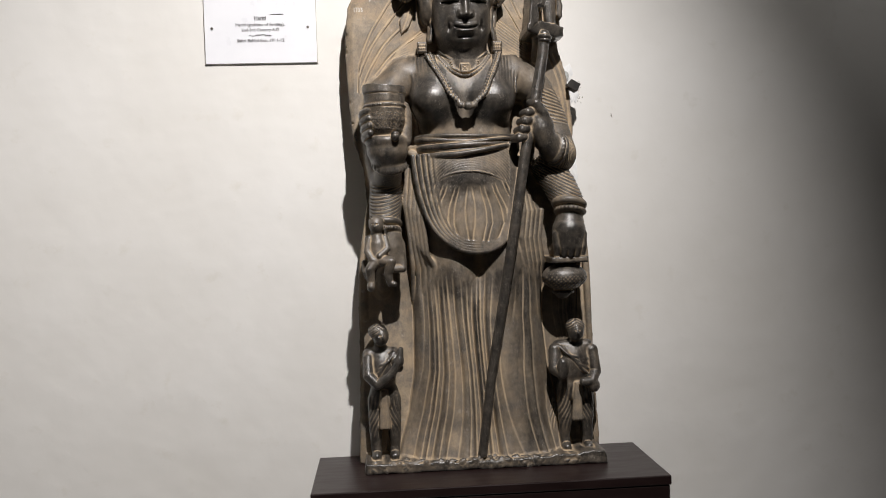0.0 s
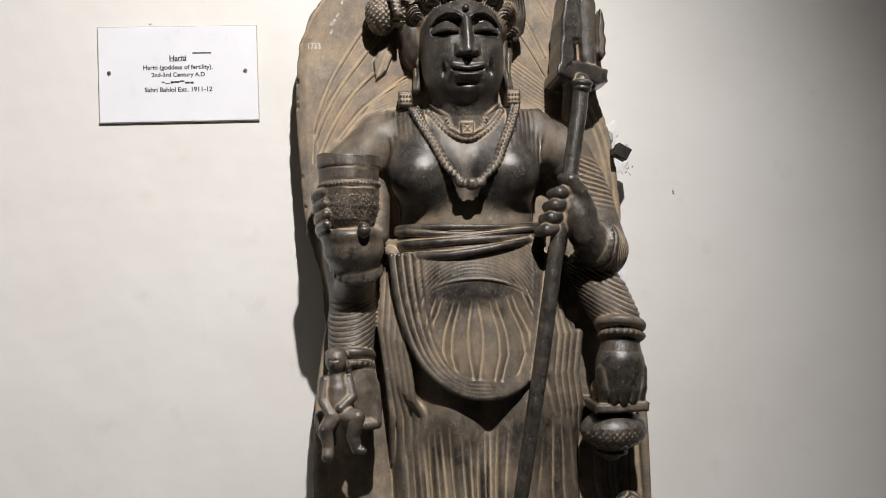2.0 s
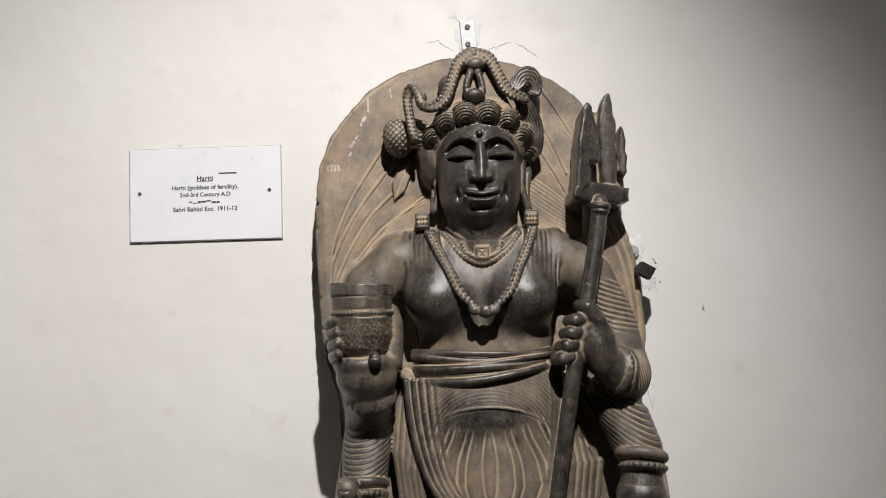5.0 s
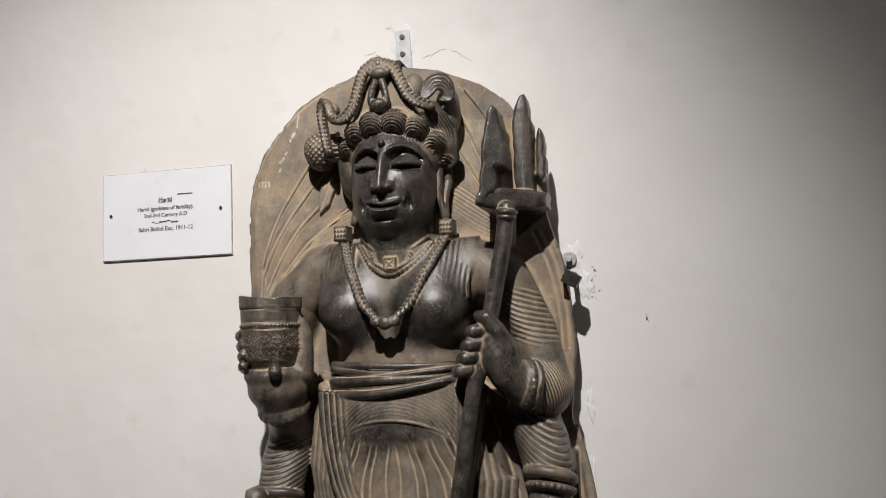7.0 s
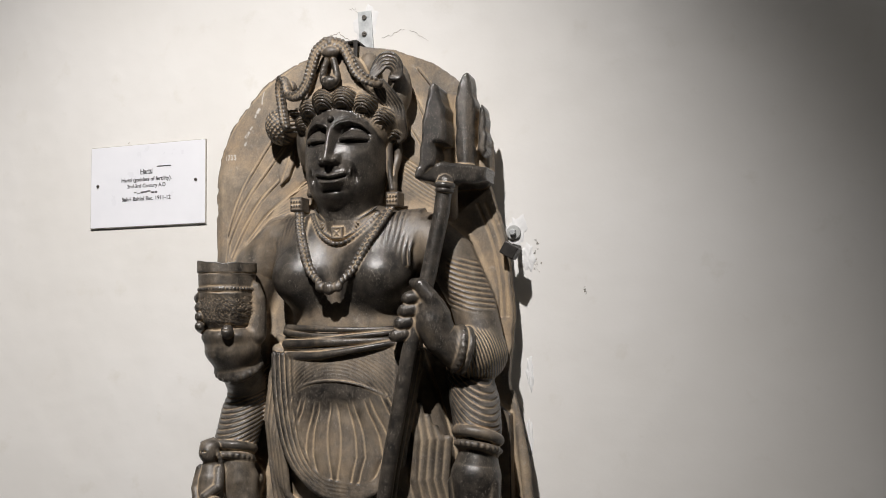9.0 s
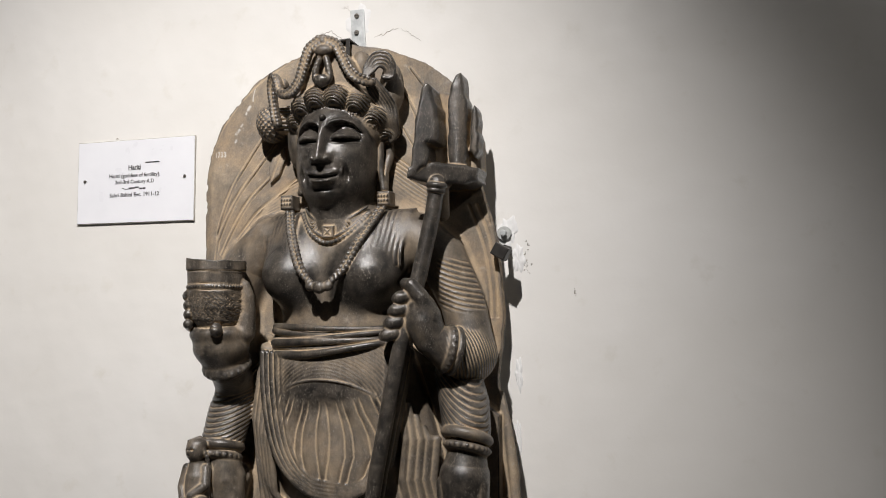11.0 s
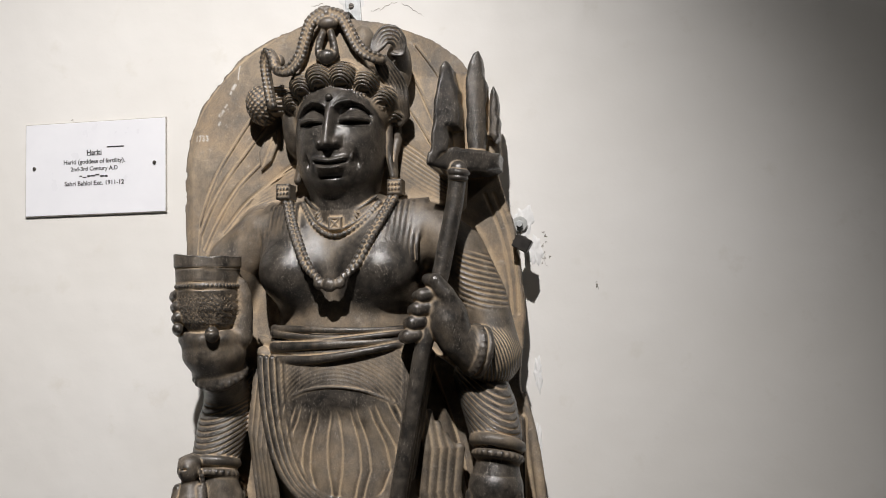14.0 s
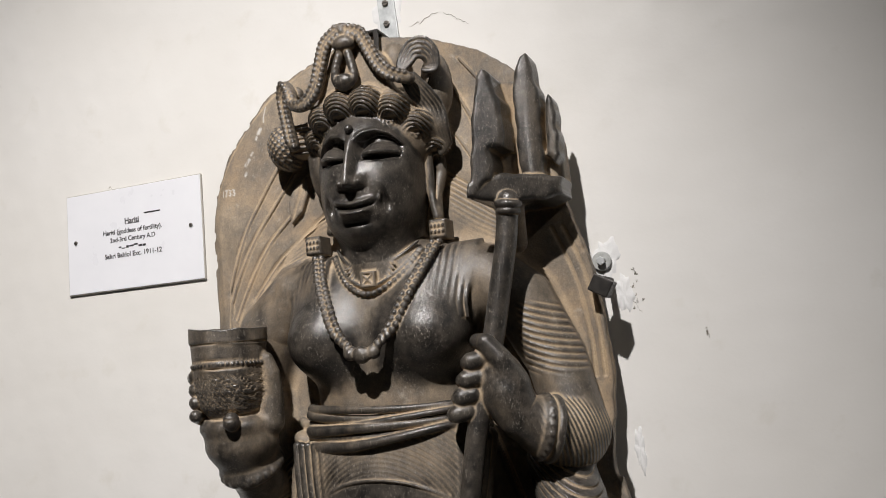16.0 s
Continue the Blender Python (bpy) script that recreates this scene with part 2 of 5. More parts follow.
        tone = self.tone[tuple(np.minimum(cells + 1, np.array(f.shape) - 1).T)]
        quads = []
        for ax in range(3):
            u, v = (ax + 1) % 3, (ax + 2) % 3
            a = inside[tuple(slice(0, -1) if q == ax else slice(1, -1) for q in range(3))]
            b = inside[tuple(slice(1, None) if q == ax else slice(1, -1) for q in range(3))]
            edge = np.argwhere(a != b)
            flip = a[tuple(edge.T)]
            e = edge + [0 if q == ax else 1 for q in range(3)]
            ring = []
            for du, dv in ((1, 1), (0, 1), (0, 0), (1, 0)):
                c = e.copy()
                c[:, u] -= du
                c[:, v] -= dv
                ring.append(ids[tuple(c.T)])
            q = np.stack(ring, 1)
            q[~flip] = q[~flip][:, ::-1]
            quads.append(q)
        return verts, np.concatenate(quads), tone, np.clip(-curve / 190, 0, 1), np.clip((curve - 40) / 330, 0, 1)


def turned(x, z, cx, cz, angle):
    c, s = math.cos(radians(angle)), math.sin(radians(angle))
    return c * (x - cx) + s * (z - cz), -s * (x - cx) + c * (z - cz)


def ell(c, r, angle=0.0):
    """An ellipsoid; angle turns it anticlockwise in the plane of the wall."""
    def fn(x, d, z):
        u, v = turned(x, z, c[0], c[2], angle)
        w = d - c[1]
        a = np.sqrt((u / r[0]) ** 2 + (w / r[1]) ** 2 + (v / r[2]) ** 2)
        g = np.sqrt((u / r[0] ** 2) ** 2 + (w / r[1] ** 2) ** 2 + (v / r[2] ** 2) ** 2) + 1e-6
        return a * (a - 1) / g
    m = max(r[0], r[2]) if angle else None
    e = (m or r[0], r[1], m or r[2])
    return fn, [a - b for a, b in zip(c, e)], [a + b for a, b in zip(c, e)]


def tube(points):
    """A chain of cones with round ends: points of x, d, z, radius."""
    pts = np.array(points, float)

    def fn(x, d, z):
        best = None
        for (ax, ad, az, ar), (bx, bd, bz, br) in zip(pts[:-1], pts[1:]):
            vx, vd, vz = bx - ax, bd - ad, bz - az
            t = np.clip(((x - ax) * vx + (d - ad) * vd + (z - az) * vz) / (vx * vx + vd * vd + vz * vz + 1e-12), 0, 1)
            s = np.sqrt((x - ax - t * vx) ** 2 + (d - ad - t * vd) ** 2 + (z - az - t * vz) ** 2) - (ar + t * (br - ar))
            best = s if best is None else np.minimum(best, s)
        return best
    r = pts[:, 3:4]
    return fn, (pts[:, :3] - r).min(0), (pts[:, :3] + r).max(0)


def ring(c, axis, radius, thick):
    """A torus round the given axis."""
    ax = Vector(axis).normalized()

    def fn(x, d, z):
        u, v, w = x - c[0], d - c[1], z - c[2]
        along = u * ax[0] + v * ax[1] + w * ax[2]
        out = np.sqrt(np.maximum(u * u + v * v + w * w - along ** 2, 0)) - radius
        return np.sqrt(out ** 2 + along ** 2) - thick
    e = radius + thick
    return fn, [a - e for a in c], [a + e for a in c]


def outline(points, x, z):
    """The signed distance from a closed outline in the plane of the wall."""
    px, pz = x[:, 0, 0][:, None], z[0, 0, :][None, :]
    best, sign = None, np.ones((px.shape[0], pz.shape[1]))
    for (ax, az), (bx, bz) in zip(points, points[1:] + points[:1]):
        ex, ez, wx, wz = bx - ax, bz - az, px - ax, pz - az
        t = np.clip((wx * ex + wz * ez) / (ex * ex + ez * ez + 1e-12), 0, 1)
        q = (wx - t * ex) ** 2 + (wz - t * ez) ** 2
        best = q if best is None else np.minimum(best, q)
        c1, c2, c3 = pz >= az, pz < bz, ex * wz > ez * wx
        sign = np.where((c1 & c2 & c3) | (~c1 & ~c2 & ~c3), -sign, sign)
    return (sign * np.sqrt(best))[:, None, :]


def prism(points, d0, d1, rounded=0.004, chips=0.0, slope=0.0):
    """An outline drawn out from d0 to d1; slope tips its front back as x grows."""
    x0 = min(q[0] for q in points)

    def fn(x, d, z):
        p = outline(points, x, z) + rounded
        if chips:
            p = p + chips * (np.sin(x * 61 + 3 * np.sin(z * 47)) + 0.7 * np.sin(z * 139 + x * 80) + 0.5 * np.sin(x * 260 - z * 210))
        tip = d1 - slope * (x - x0)
        w = np.abs(d - (d0 + tip) / 2) - (tip - d0) / 2 + rounded
        return np.minimum(np.maximum(p, w), 0) + np.sqrt(np.maximum(p, 0) ** 2 + np.maximum(w, 0) ** 2) - rounded
    xs, zs = [p[0] for p in points], [p[1] for p in points]
    return fn, (min(xs), d0, min(zs)), (max(xs), d1, max(zs))


def smooth(points, steps=8):
    """Catmull-Rom through the points."""
    p = np.array([points[0], *points, points[-1]], float)
    out = []
    for a, b, c, e in zip(p[:-3], p[1:-2], p[2:-1], p[3:]):
        for t in np.linspace(0, 1, steps, endpoint=False):
            out.append(0.5 * (2 * b + (c - a) * t + (2 * a - 5 * b + 4 * c - e) * t * t + (3 * b - a - 3 * c + e) * t ** 3))
    out.append(p[-2])
    return np.array(out)


def spaced(points, gap):
    p = smooth(points)
    run = np.concatenate([[0], np.cumsum(np.linalg.norm(np.diff(p[:, :3], axis=0), axis=1))])
    at = np.arange(0, run[-1], gap)
    return np.stack([np.interp(at, run, p[:, k]) for k in range(p.shape[1])], 1)


def moved(by, fn, lo, hi):
    """A shape carried aside."""
    return (lambda x, d, z: fn(x - by[0], d - by[1], z - by[2])), [a + b for a, b in zip(lo, by)], [a + b for a, b in zip(hi, by)]


def with_radius(points, r):
    return [(*q[:3], r) for q in points]


def beads(carving, points, r, gap, tone, core=0.6):
    carving.add(tube(with_radius(smooth(points, 4), r * core)), 0.002, tone)
    for q in spaced(points, gap):
        carving.add(ell(q[:3], (r, r, r)), 0.0015, tone)


def bangle(carving, c, axis, radius, thick, tone, studs=0):
    carving.add(ring(c, axis, radius, thick), 0.003, tone)
    if studs:
        ax = Vector(axis).normalized()
        u = ax.orthogonal().normalized()
        v = ax.cross(u)
        for k in range(studs):
            a = 2 * math.pi * k / studs
            q = Vector(c) + (u * math.cos(a) + v * math.sin(a)) * (radius + thick * 0.5)
            carving.add(ell(tuple(q), (thick * 0.75,) * 3), 0.001, tone)


def slab_rim(x, z):
    """How far the slab's face falls back towards its worn, bevelled rim on the label's side."""
    inward = 0.287 - np.sqrt((x - 0.07) ** 2 + np.maximum(z - 1.64, 0) ** 2)
    return (0.012 * np.clip(1 - inward / 0.020, 0, 1) ** 1.3 + 0.045 * np.maximum(z - 1.66, 0)) * np.clip((0.05 - x) / 0.12, 0, 1)


def slab_front(x, z):
    """How far the slab's face stands out from the wall."""
    back = min(1, max(0, (x - 0.08) / 0.16)) * min(1, max(0, (z - 1.70) / 0.12))
    return 0.097 - 0.040 * (x + 0.21) / 0.60 - 0.028 * back - float(slab_rim(x, z))


def carve_slab(s):
    edge = [(-0.215, 0.50), (-0.207, 0.75), (-0.203, 0.95), (-0.194, 1.07), (-0.172, 1.19), (-0.180, 1.30), (-0.204, 1.37), (-0.211, 1.47),
            (-0.217, 1.578), (-0.217, 1.64), (-0.208, 1.726), (-0.185, 1.785), (-0.154, 1.828), (-0.106, 1.877), (-0.052, 1.907), (0.022, 1.926),
            (0.089, 1.933), (0.172, 1.919), (0.244, 1.889), (0.293, 1.853), (0.330, 1.80), (0.346, 1.74), (0.352, 1.66), (0.366, 1.610), (0.384, 1.555),
            (0.394, 1.49), (0.402, 1.39), (0.388, 1.266), (0.405, 1.20), (0.422, 1.125), (0.434, 0.969), (0.440, 0.812), (0.454, 0.528), (0.452, 0.50)]
    fn, lo, hi = prism(edge, 0.030, 0.098, 0.005, 0.0006)

    def worn(x, d, z):
        back = np.clip((x - 0.08) / 0.16, 0, 1) * np.clip((z - 1.70) / 0.12, 0, 1)
        return np.maximum(fn(x, d, z), (d - (0.097 - 0.040 * (x + 0.21) / 0.60 - 0.028 * back - slab_rim(x, z)) - 0.0012 * np.sin(31 * x + 2 * np.sin(23 * z)) + 0.0008) * 0.9)
    s.add((worn, lo, hi), 0.002, 0.34)
    rnd = random.Random(12)
    for k in range(36):
        a, bq = edge[6 + k % 18], edge[7 + k % 18]
        t = rnd.random()
        r = rnd.uniform(0.002, 0.006)
        s.cut(ell((a[0] + t * (bq[0] - a[0]), slab_front(a[0], a[1]), a[1] + t * (bq[1] - a[1])), (r * 1.3, r * rnd.uniform(0.5, 1.6), r), rnd.uniform(0, 90)), 0.003)
    # big leaves of the tree behind the head: each seam is a groove beside a soft rib
    seams = [[(-0.184, 1.500), (-0.182, 1.536), (-0.1775, 1.579), (-0.146, 1.656), (-0.111, 1.716), (-0.078, 1.764)], [(-0.180, 1.545), (-0.160, 1.592), (-0.121, 1.656), (-0.060, 1.735)],
             [(-0.172, 1.515), (-0.146, 1.570), (-0.106, 1.630), (-0.060, 1.676)], [(-0.135, 1.545), (-0.097, 1.592), (-0.057, 1.626), (-0.003, 1.665)],
             [(0.190, 1.86), (0.225, 1.79), (0.262, 1.70)], [(0.205, 1.76), (0.235, 1.71), (0.262, 1.66)], [(0.215, 1.88), (0.250, 1.83), (0.275, 1.78)]]
    for q in seams:
        line = smooth([(x, slab_front(x, z), z) for x, z in q], 5)
        # groove toned darker, as the shading beside the pale rib
        s.cut(tube([(x - 0.0035, d + 0.0012, z + 0.002, 0.0032) for x, d, z in line]), 0.0015, 0.45)
        s.add(tube([(x, d - 0.0006, z, 0.0022) for x, d, z in line]), 0.0010, 0.0)
    # small pointed leaf beside the head
    leaf = [(-0.066, 1.655), (-0.070, 1.69), (-0.056, 1.715), (-0.036, 1.728), (-0.034, 1.70), (-0.046, 1.672)]
    s.add(prism(leaf, 0.06, 0.094, 0.003), 0.002, 0.1)
    s.cut(tube([(-0.064, 0.0945, 1.66, 0.0022), (-0.040, 0.0945, 1.72, 0.0022)]), 0.002)
    # fine combed lines on both sides of the neck
    for k in range(9):
        z = 1.668 - 0.0085 * k
        fan = [(-0.004 - 0.002 * k, z), (-0.045 - 0.004 * k, z - 0.026 + 0.001 * k), (-0.082 - 0.003 * k, z - 0.062 + 0.004 * k)]
        s.cut(tube(with_radius(smooth([(x, slab_front(x, zz) + 0.0006, zz) for x, zz in fan], 4), 0.0018)), 0.0008, 0.0)
        z = 1.700 - 0.0085 * k
        fan = [(0.192, z), (0.228, z - 0.026), (0.270, z - 0.062 + 0.002 * k)]
        s.cut(tube(with_radius(smooth([(x, slab_front(x, zz) + 0.0006, zz) for x, zz in fan], 4), 0.0018)), 0.0008, 0.0)
    # drapery edge running down both sides of the lower slab
    for q in ([(0.336, 1.60), (0.362, 1.53), (0.376, 1.45), (0.378, 1.39)], [(0.352, 1.60), (0.374, 1.54), (0.388, 1.46), (0.391, 1.39)]):
        s.cut(tube(with_radius(smooth([(x, slab_front(x, z), z) for x, z in q], 5), 0.0026)), 0.003, 0.0)
    s.add(tube(smooth([(0.398, 0.050, 1.25, 0.002), (0.412, 0.060, 1.17, 0.007), (0.424, 0.066, 1.05, 0.009), (0.430, 0.064, 0.90, 0.008), (0.436, 0.055, 0.72, 0.003)], 5)), 0.012, 0.3)
    s.add(tube(with_radius(smooth([(-0.165, 0.085, 1.19), (-0.186, 0.09, 1.05), (-0.192, 0.09, 0.90)], 5), 0.009)), 0.01, 0.15)


def carve_skirt(s):
    zs = [0.505, 0.56, 0.64, 0.75, 0.89, 1.00, 1.06, 1.14, 1.22, 1.30, 1.34]
    left = [-0.115, -0.100, -0.078, -0.060, -0.058, -0.062, -0.064, -0.072, -0.078, -0.072, -0.050]
    right = [0.372, 0.355, 0.330, 0.305, 0.292, 0.298, 0.300, 0.290, 0.268, 0.240, 0.225]

    def fn(x, d, z):
        a, b = np.interp(z, zs, left), np.interp(z, zs, right)
        c, w = (a + b) / 2, (b - a) / 2
        u = (x - c) / w
        round_ = np.sqrt(np.maximum(1 - np.abs(u) ** 2.4, 0))
        front = 0.078 + 0.068 * round_
        up = np.clip((z - 0.935 - 0.02 * np.sin(11 * u)) / 0.07, 0, 1)
        low = 1 - up
        front = front + (0.020 * np.exp(-((u + 0.36) / 0.26) ** 2) + 0.020 * np.exp(-((u - 0.40) / 0.26) ** 2)) * (0.35 + 0.65 * up)
        front = front - 0.016 * np.exp(-((u - 0.02) / 0.10) ** 2) * up
        wob = 0.05 * np.sin(z * 9.0 + 4 * u)
        ph = 19 * (u + wob) + 3.4 * np.sin(2.9 * u + 1) + 1.2 * np.sin(9 * u)
        band = np.tanh(1.5 * np.sin(ph)) * 0.0050
        line = np.exp(-(np.sin(ph * 1.5 + 0.8) / 0.30) ** 2) * 0.0014 + np.exp(-(np.sin(ph * 0.5 + 2.2) / 0.16) ** 2) * 0.0018
        pleat = band - line + 0.0045
        front = front + (low * 1.0 + 0.02) * pleat * (0.35 + round_)
        front = front + 0.024 * np.clip((0.60 - z) / 0.10, 0, 1) ** 1.5
        side = np.maximum(np.abs(u) - 1, 0) * w
        return np.maximum((d - front) * 0.62, side - 0.001 + np.maximum(0.503 - z, z - 1.335))
    s.add((fn, (-0.13, 0.05, 0.50), (0.385, 0.22, 1.34)), 0.008, 0.64)
    # wavy hanging ends beside the hips
    for k in range(5):
        x = 0.232 + 0.013 * k
        s.add(tube([(x, 0.150 - 0.006 * k, 1.25 - 0.02 * k, 0.006), (x + 0.010, 0.150 - 0.006 * k, 1.17, 0.0075), (x + 0.002, 0.146 - 0.006 * k, 1.10, 0.007), (x + 0.014, 0.128 - 0.006 * k, 1.03, 0.006), (x + 0.010, 0.098 - 0.006 * k, 0.95 + 0.012 * (k % 3), 0.004)]), 0.006, 0.5)
        x = -0.060 + 0.011 * k
        s.add(tube([(x - 0.004, 0.125 + 0.006 * k, 1.30 - 0.01 * k, 0.005), (x - 0.012, 0.128 + 0.006 * k, 1.20 - 0.01 * k, 0.007), (x - 0.002, 0.128 + 0.005 * k, 1.11 - 0.012 * k, 0.006), (x + 0.004 + 0.003 * k, 0.118 + 0.004 * k, 1.03, 0.006), (x + 0.002 + 0.004 * k, 0.092 + 0.004 * k, 0.94 - 0.014 * (k % 3), 0.004)]), 0.006, 0.5)


def carve_apron(s):
    hem = [(-0.048, 1.322), (-0.040, 1.25), (-0.020, 1.17), (0.012, 1.115), (0.060, 1.078), (0.110, 1.066), (0.160, 1.074), (0.195, 1.105), (0.214, 1.17), (0.222, 1.25), (0.224, 1.345)]

    def fn(x, d, z):
        e = outline(hem, x, z)
        u, v = (x - 0.092) / 0.158, (z - 1.20) / 0.20
        front = 0.098 + 0.088 * np.sqrt(np.maximum(1 - np.abs(u) ** 2.2 * 0.85 - np.abs(v) ** 3 * 0.22, 0))
        # belly swell, and folds that fall from it
        front = front + 0.007 * np.exp(-((x - 0.092) / 0.07) ** 2 - ((z - 1.262) / 0.045) ** 2)
        # long folds spread like the arms of a lyre and draw in again above the hem
        side = x - 0.095
        fall = np.clip((1.240 + 2.0 * side ** 2 - z) / 0.022, 0, 1)
        lyre = np.abs(side + 0.0035 * np.sin(36 * z) * np.sign(side)) / np.interp(z, [1.07, 1.10, 1.14, 1.18, 1.22, 1.25], [0.80, 0.98, 1.12, 1.00, 0.82, 0.74])
        beat = np.sin(math.pi * (lyre / 0.0210 + 0.35 + 0.20 * np.sin(lyre * 150)))
        front = front - fall * (0.0017 * np.exp(-(beat / 0.32) ** 2) - 0.0020 * beat ** 2)
        front = front - 0.004 * np.exp(-((z - 1.225 + 0.9 * (x - 0.095) ** 2 / 0.1) / 0.016) ** 2) * np.exp(-((x - 0.095) / 0.05) ** 2)
        over = np.clip((z - 1.277 + 3.2 * (x - 0.095) ** 2) / 0.006, 0, 1)
        front = front + over * 0.0002 * np.sin(np.sqrt((x - 0.095) ** 2 + (z - 1.20) ** 2) * 2 * math.pi / 0.0062)
        return np.maximum((d - front) * 0.7, e)
    s.add((fn, (-0.06, 0.08, 1.06), (0.23, 0.21, 1.345)), 0.004, 0.72)
    s.add(ell((-0.046, 0.118, 1.328), (0.020, 0.022, 0.013), -20), 0.004, 0.45)
    # rolled hem: ropes that spread as a sheaf on one side
    def front_at(x, z):
        u, v = (x - 0.092) / 0.158, (z - 1.20) / 0.20
        return 0.098 + 0.088 * math.sqrt(max(1 - abs(u) ** 2.2 * 0.85 - abs(v) ** 3 * 0.22, 0))
    for k in range(5):
        inn = 0.010 * k
        path = []
        for x, z in hem:
            side = (x - 0.10) / 0.14
            qx, qz = x - side * inn * (1.25 if side < 0 else 0.45), z + (1 - min(1, abs(side))) * inn * 0.75
            path.append((qx, front_at(qx, qz) - 0.0005 - 0.0006 * k, qz))
        s.add(tube(with_radius(smooth(path, 4), 0.0064 - 0.0004 * k)), 0.0018, 0.8)
    # line of the belly
    s.add(tube(with_radius(smooth([(0.000, 0.170, 1.248), (0.045, 0.188, 1.270), (0.095, 0.194, 1.277), (0.145, 0.188, 1.270), (0.192, 0.170, 1.248)], 5), 0.0016)), 0.0025, 0.3)


def carve_torso(s, cx):
    s.add(tube([(-0.040, 0.088, 1.532, 0.046), (0.045, 0.096, 1.558, 0.042), (0.150, 0.096, 1.558, 0.042), (0.235, 0.088, 1.532, 0.046)]), 0.03, 0.76)
    s.add(ell((cx - 0.005, 0.104, 1.480), (0.136, 0.068, 0.100)), 0.03, 0.78)
    s.add(ell((cx, 0.100, 1.39), (0.122, 0.066, 0.105)), 0.03, 0.70)
    for bx in (0.012, 0.168):
        s.add(ell((bx, 0.146, 1.468), (0.057, 0.054, 0.051)), 0.036, 1.3)
    for bx in (0.014, 0.166):
        s.add(ell((bx, 0.112, 1.508), (0.050, 0.052, 0.050)), 0.035, 1.0)
    # gathered cloth over the shoulders
    for k in range(8):
        for m in (-1, 1):
            x = 0.096 + m * (0.138 - 0.0088 * k)
            s.add(tube(smooth([(x + m * 0.004, 0.082 + 0.0020 * k, 1.594 - 0.0006 * k, 0.0026), (x + m * 0.003, 0.110 + 0.0035 * k, 1.583, 0.0030), (x, 0.132 + 0.0040 * k, 1.545, 0.0034), (x - m * 0.003, 0.148 + 0.0040 * k, 1.510, 0.0026), (x - m * 0.002, 0.150 + 0.0040 * k, 1.484 + 0.003 * (k % 3), 0.0012)], 4)), 0.007, 0.9)
    # sleeve lines on both shoulders
    for k in range(4):
        s.cut(tube(with_radius(smooth([(-0.075 - 0.010 * k, 0.130, 1.572 - 0.007 * k), (-0.068 - 0.012 * k, 0.142, 1.545 - 0.006 * k), (-0.072 - 0.014 * k, 0.140, 1.51)], 4), 0.0018)), 0.002)
        s.cut(tube(with_radius(smooth([(0.262 + 0.010 * k, 0.130, 1.572 - 0.007 * k), (0.254 + 0.012 * k, 0.142, 1.545 - 0.006 * k), (0.256 + 0.014 * k, 0.140, 1.51)], 4), 0.0018)), 0.002)
    # sash: twisted folds round the waist
    s.add(tube([(-0.010, 0.125, 1.345, 0.024), (0.05, 0.145, 1.347, 0.024), (0.14, 0.145, 1.350, 0.024), (0.21, 0.120, 1.355, 0.018)]), 0.004, 0.7)
    for k in range(6):
        along = []
        for x, d in ((-0.034, 0.112), (-0.020, 0.144), (0.010, 0.166), (0.05, 0.178), (0.096, 0.183), (0.15, 0.177), (0.195, 0.158), (0.226, 0.122)):
            u = (x + 0.034) / 0.260
            z = 1.372 - 0.0098 * k + (0.004 + 0.0034 * k) * u - 0.006 * math.sin(math.pi * u) + 0.0030 * math.sin(5.2 * u + 1.9 * k)
            along.append((x, d + 0.0012 * k + 0.003 * math.sin(4.1 * u + 2.3 * k), z, (0.0070 + 0.0012 * math.sin(2.7 * k)) * (1 - 0.42 * u)))
        s.add(tube(smooth(along, 5)), 0.0012, 0.88)
    for k in range(4):
        s.add(tube([(-0.020, 0.130, 1.352 - 0.010 * k, 0.008), (-0.045, 0.112, 1.345 - 0.013 * k, 0.008), (-0.066, 0.095, 1.352 - 0.020 * k, 0.007)]), 0.003, 0.35)
        s.add(tube([(0.205, 0.130, 1.358 - 0.009 * k, 0.007), (0.236, 0.110, 1.362 - 0.009 * k, 0.006)]), 0.003, 0.35)


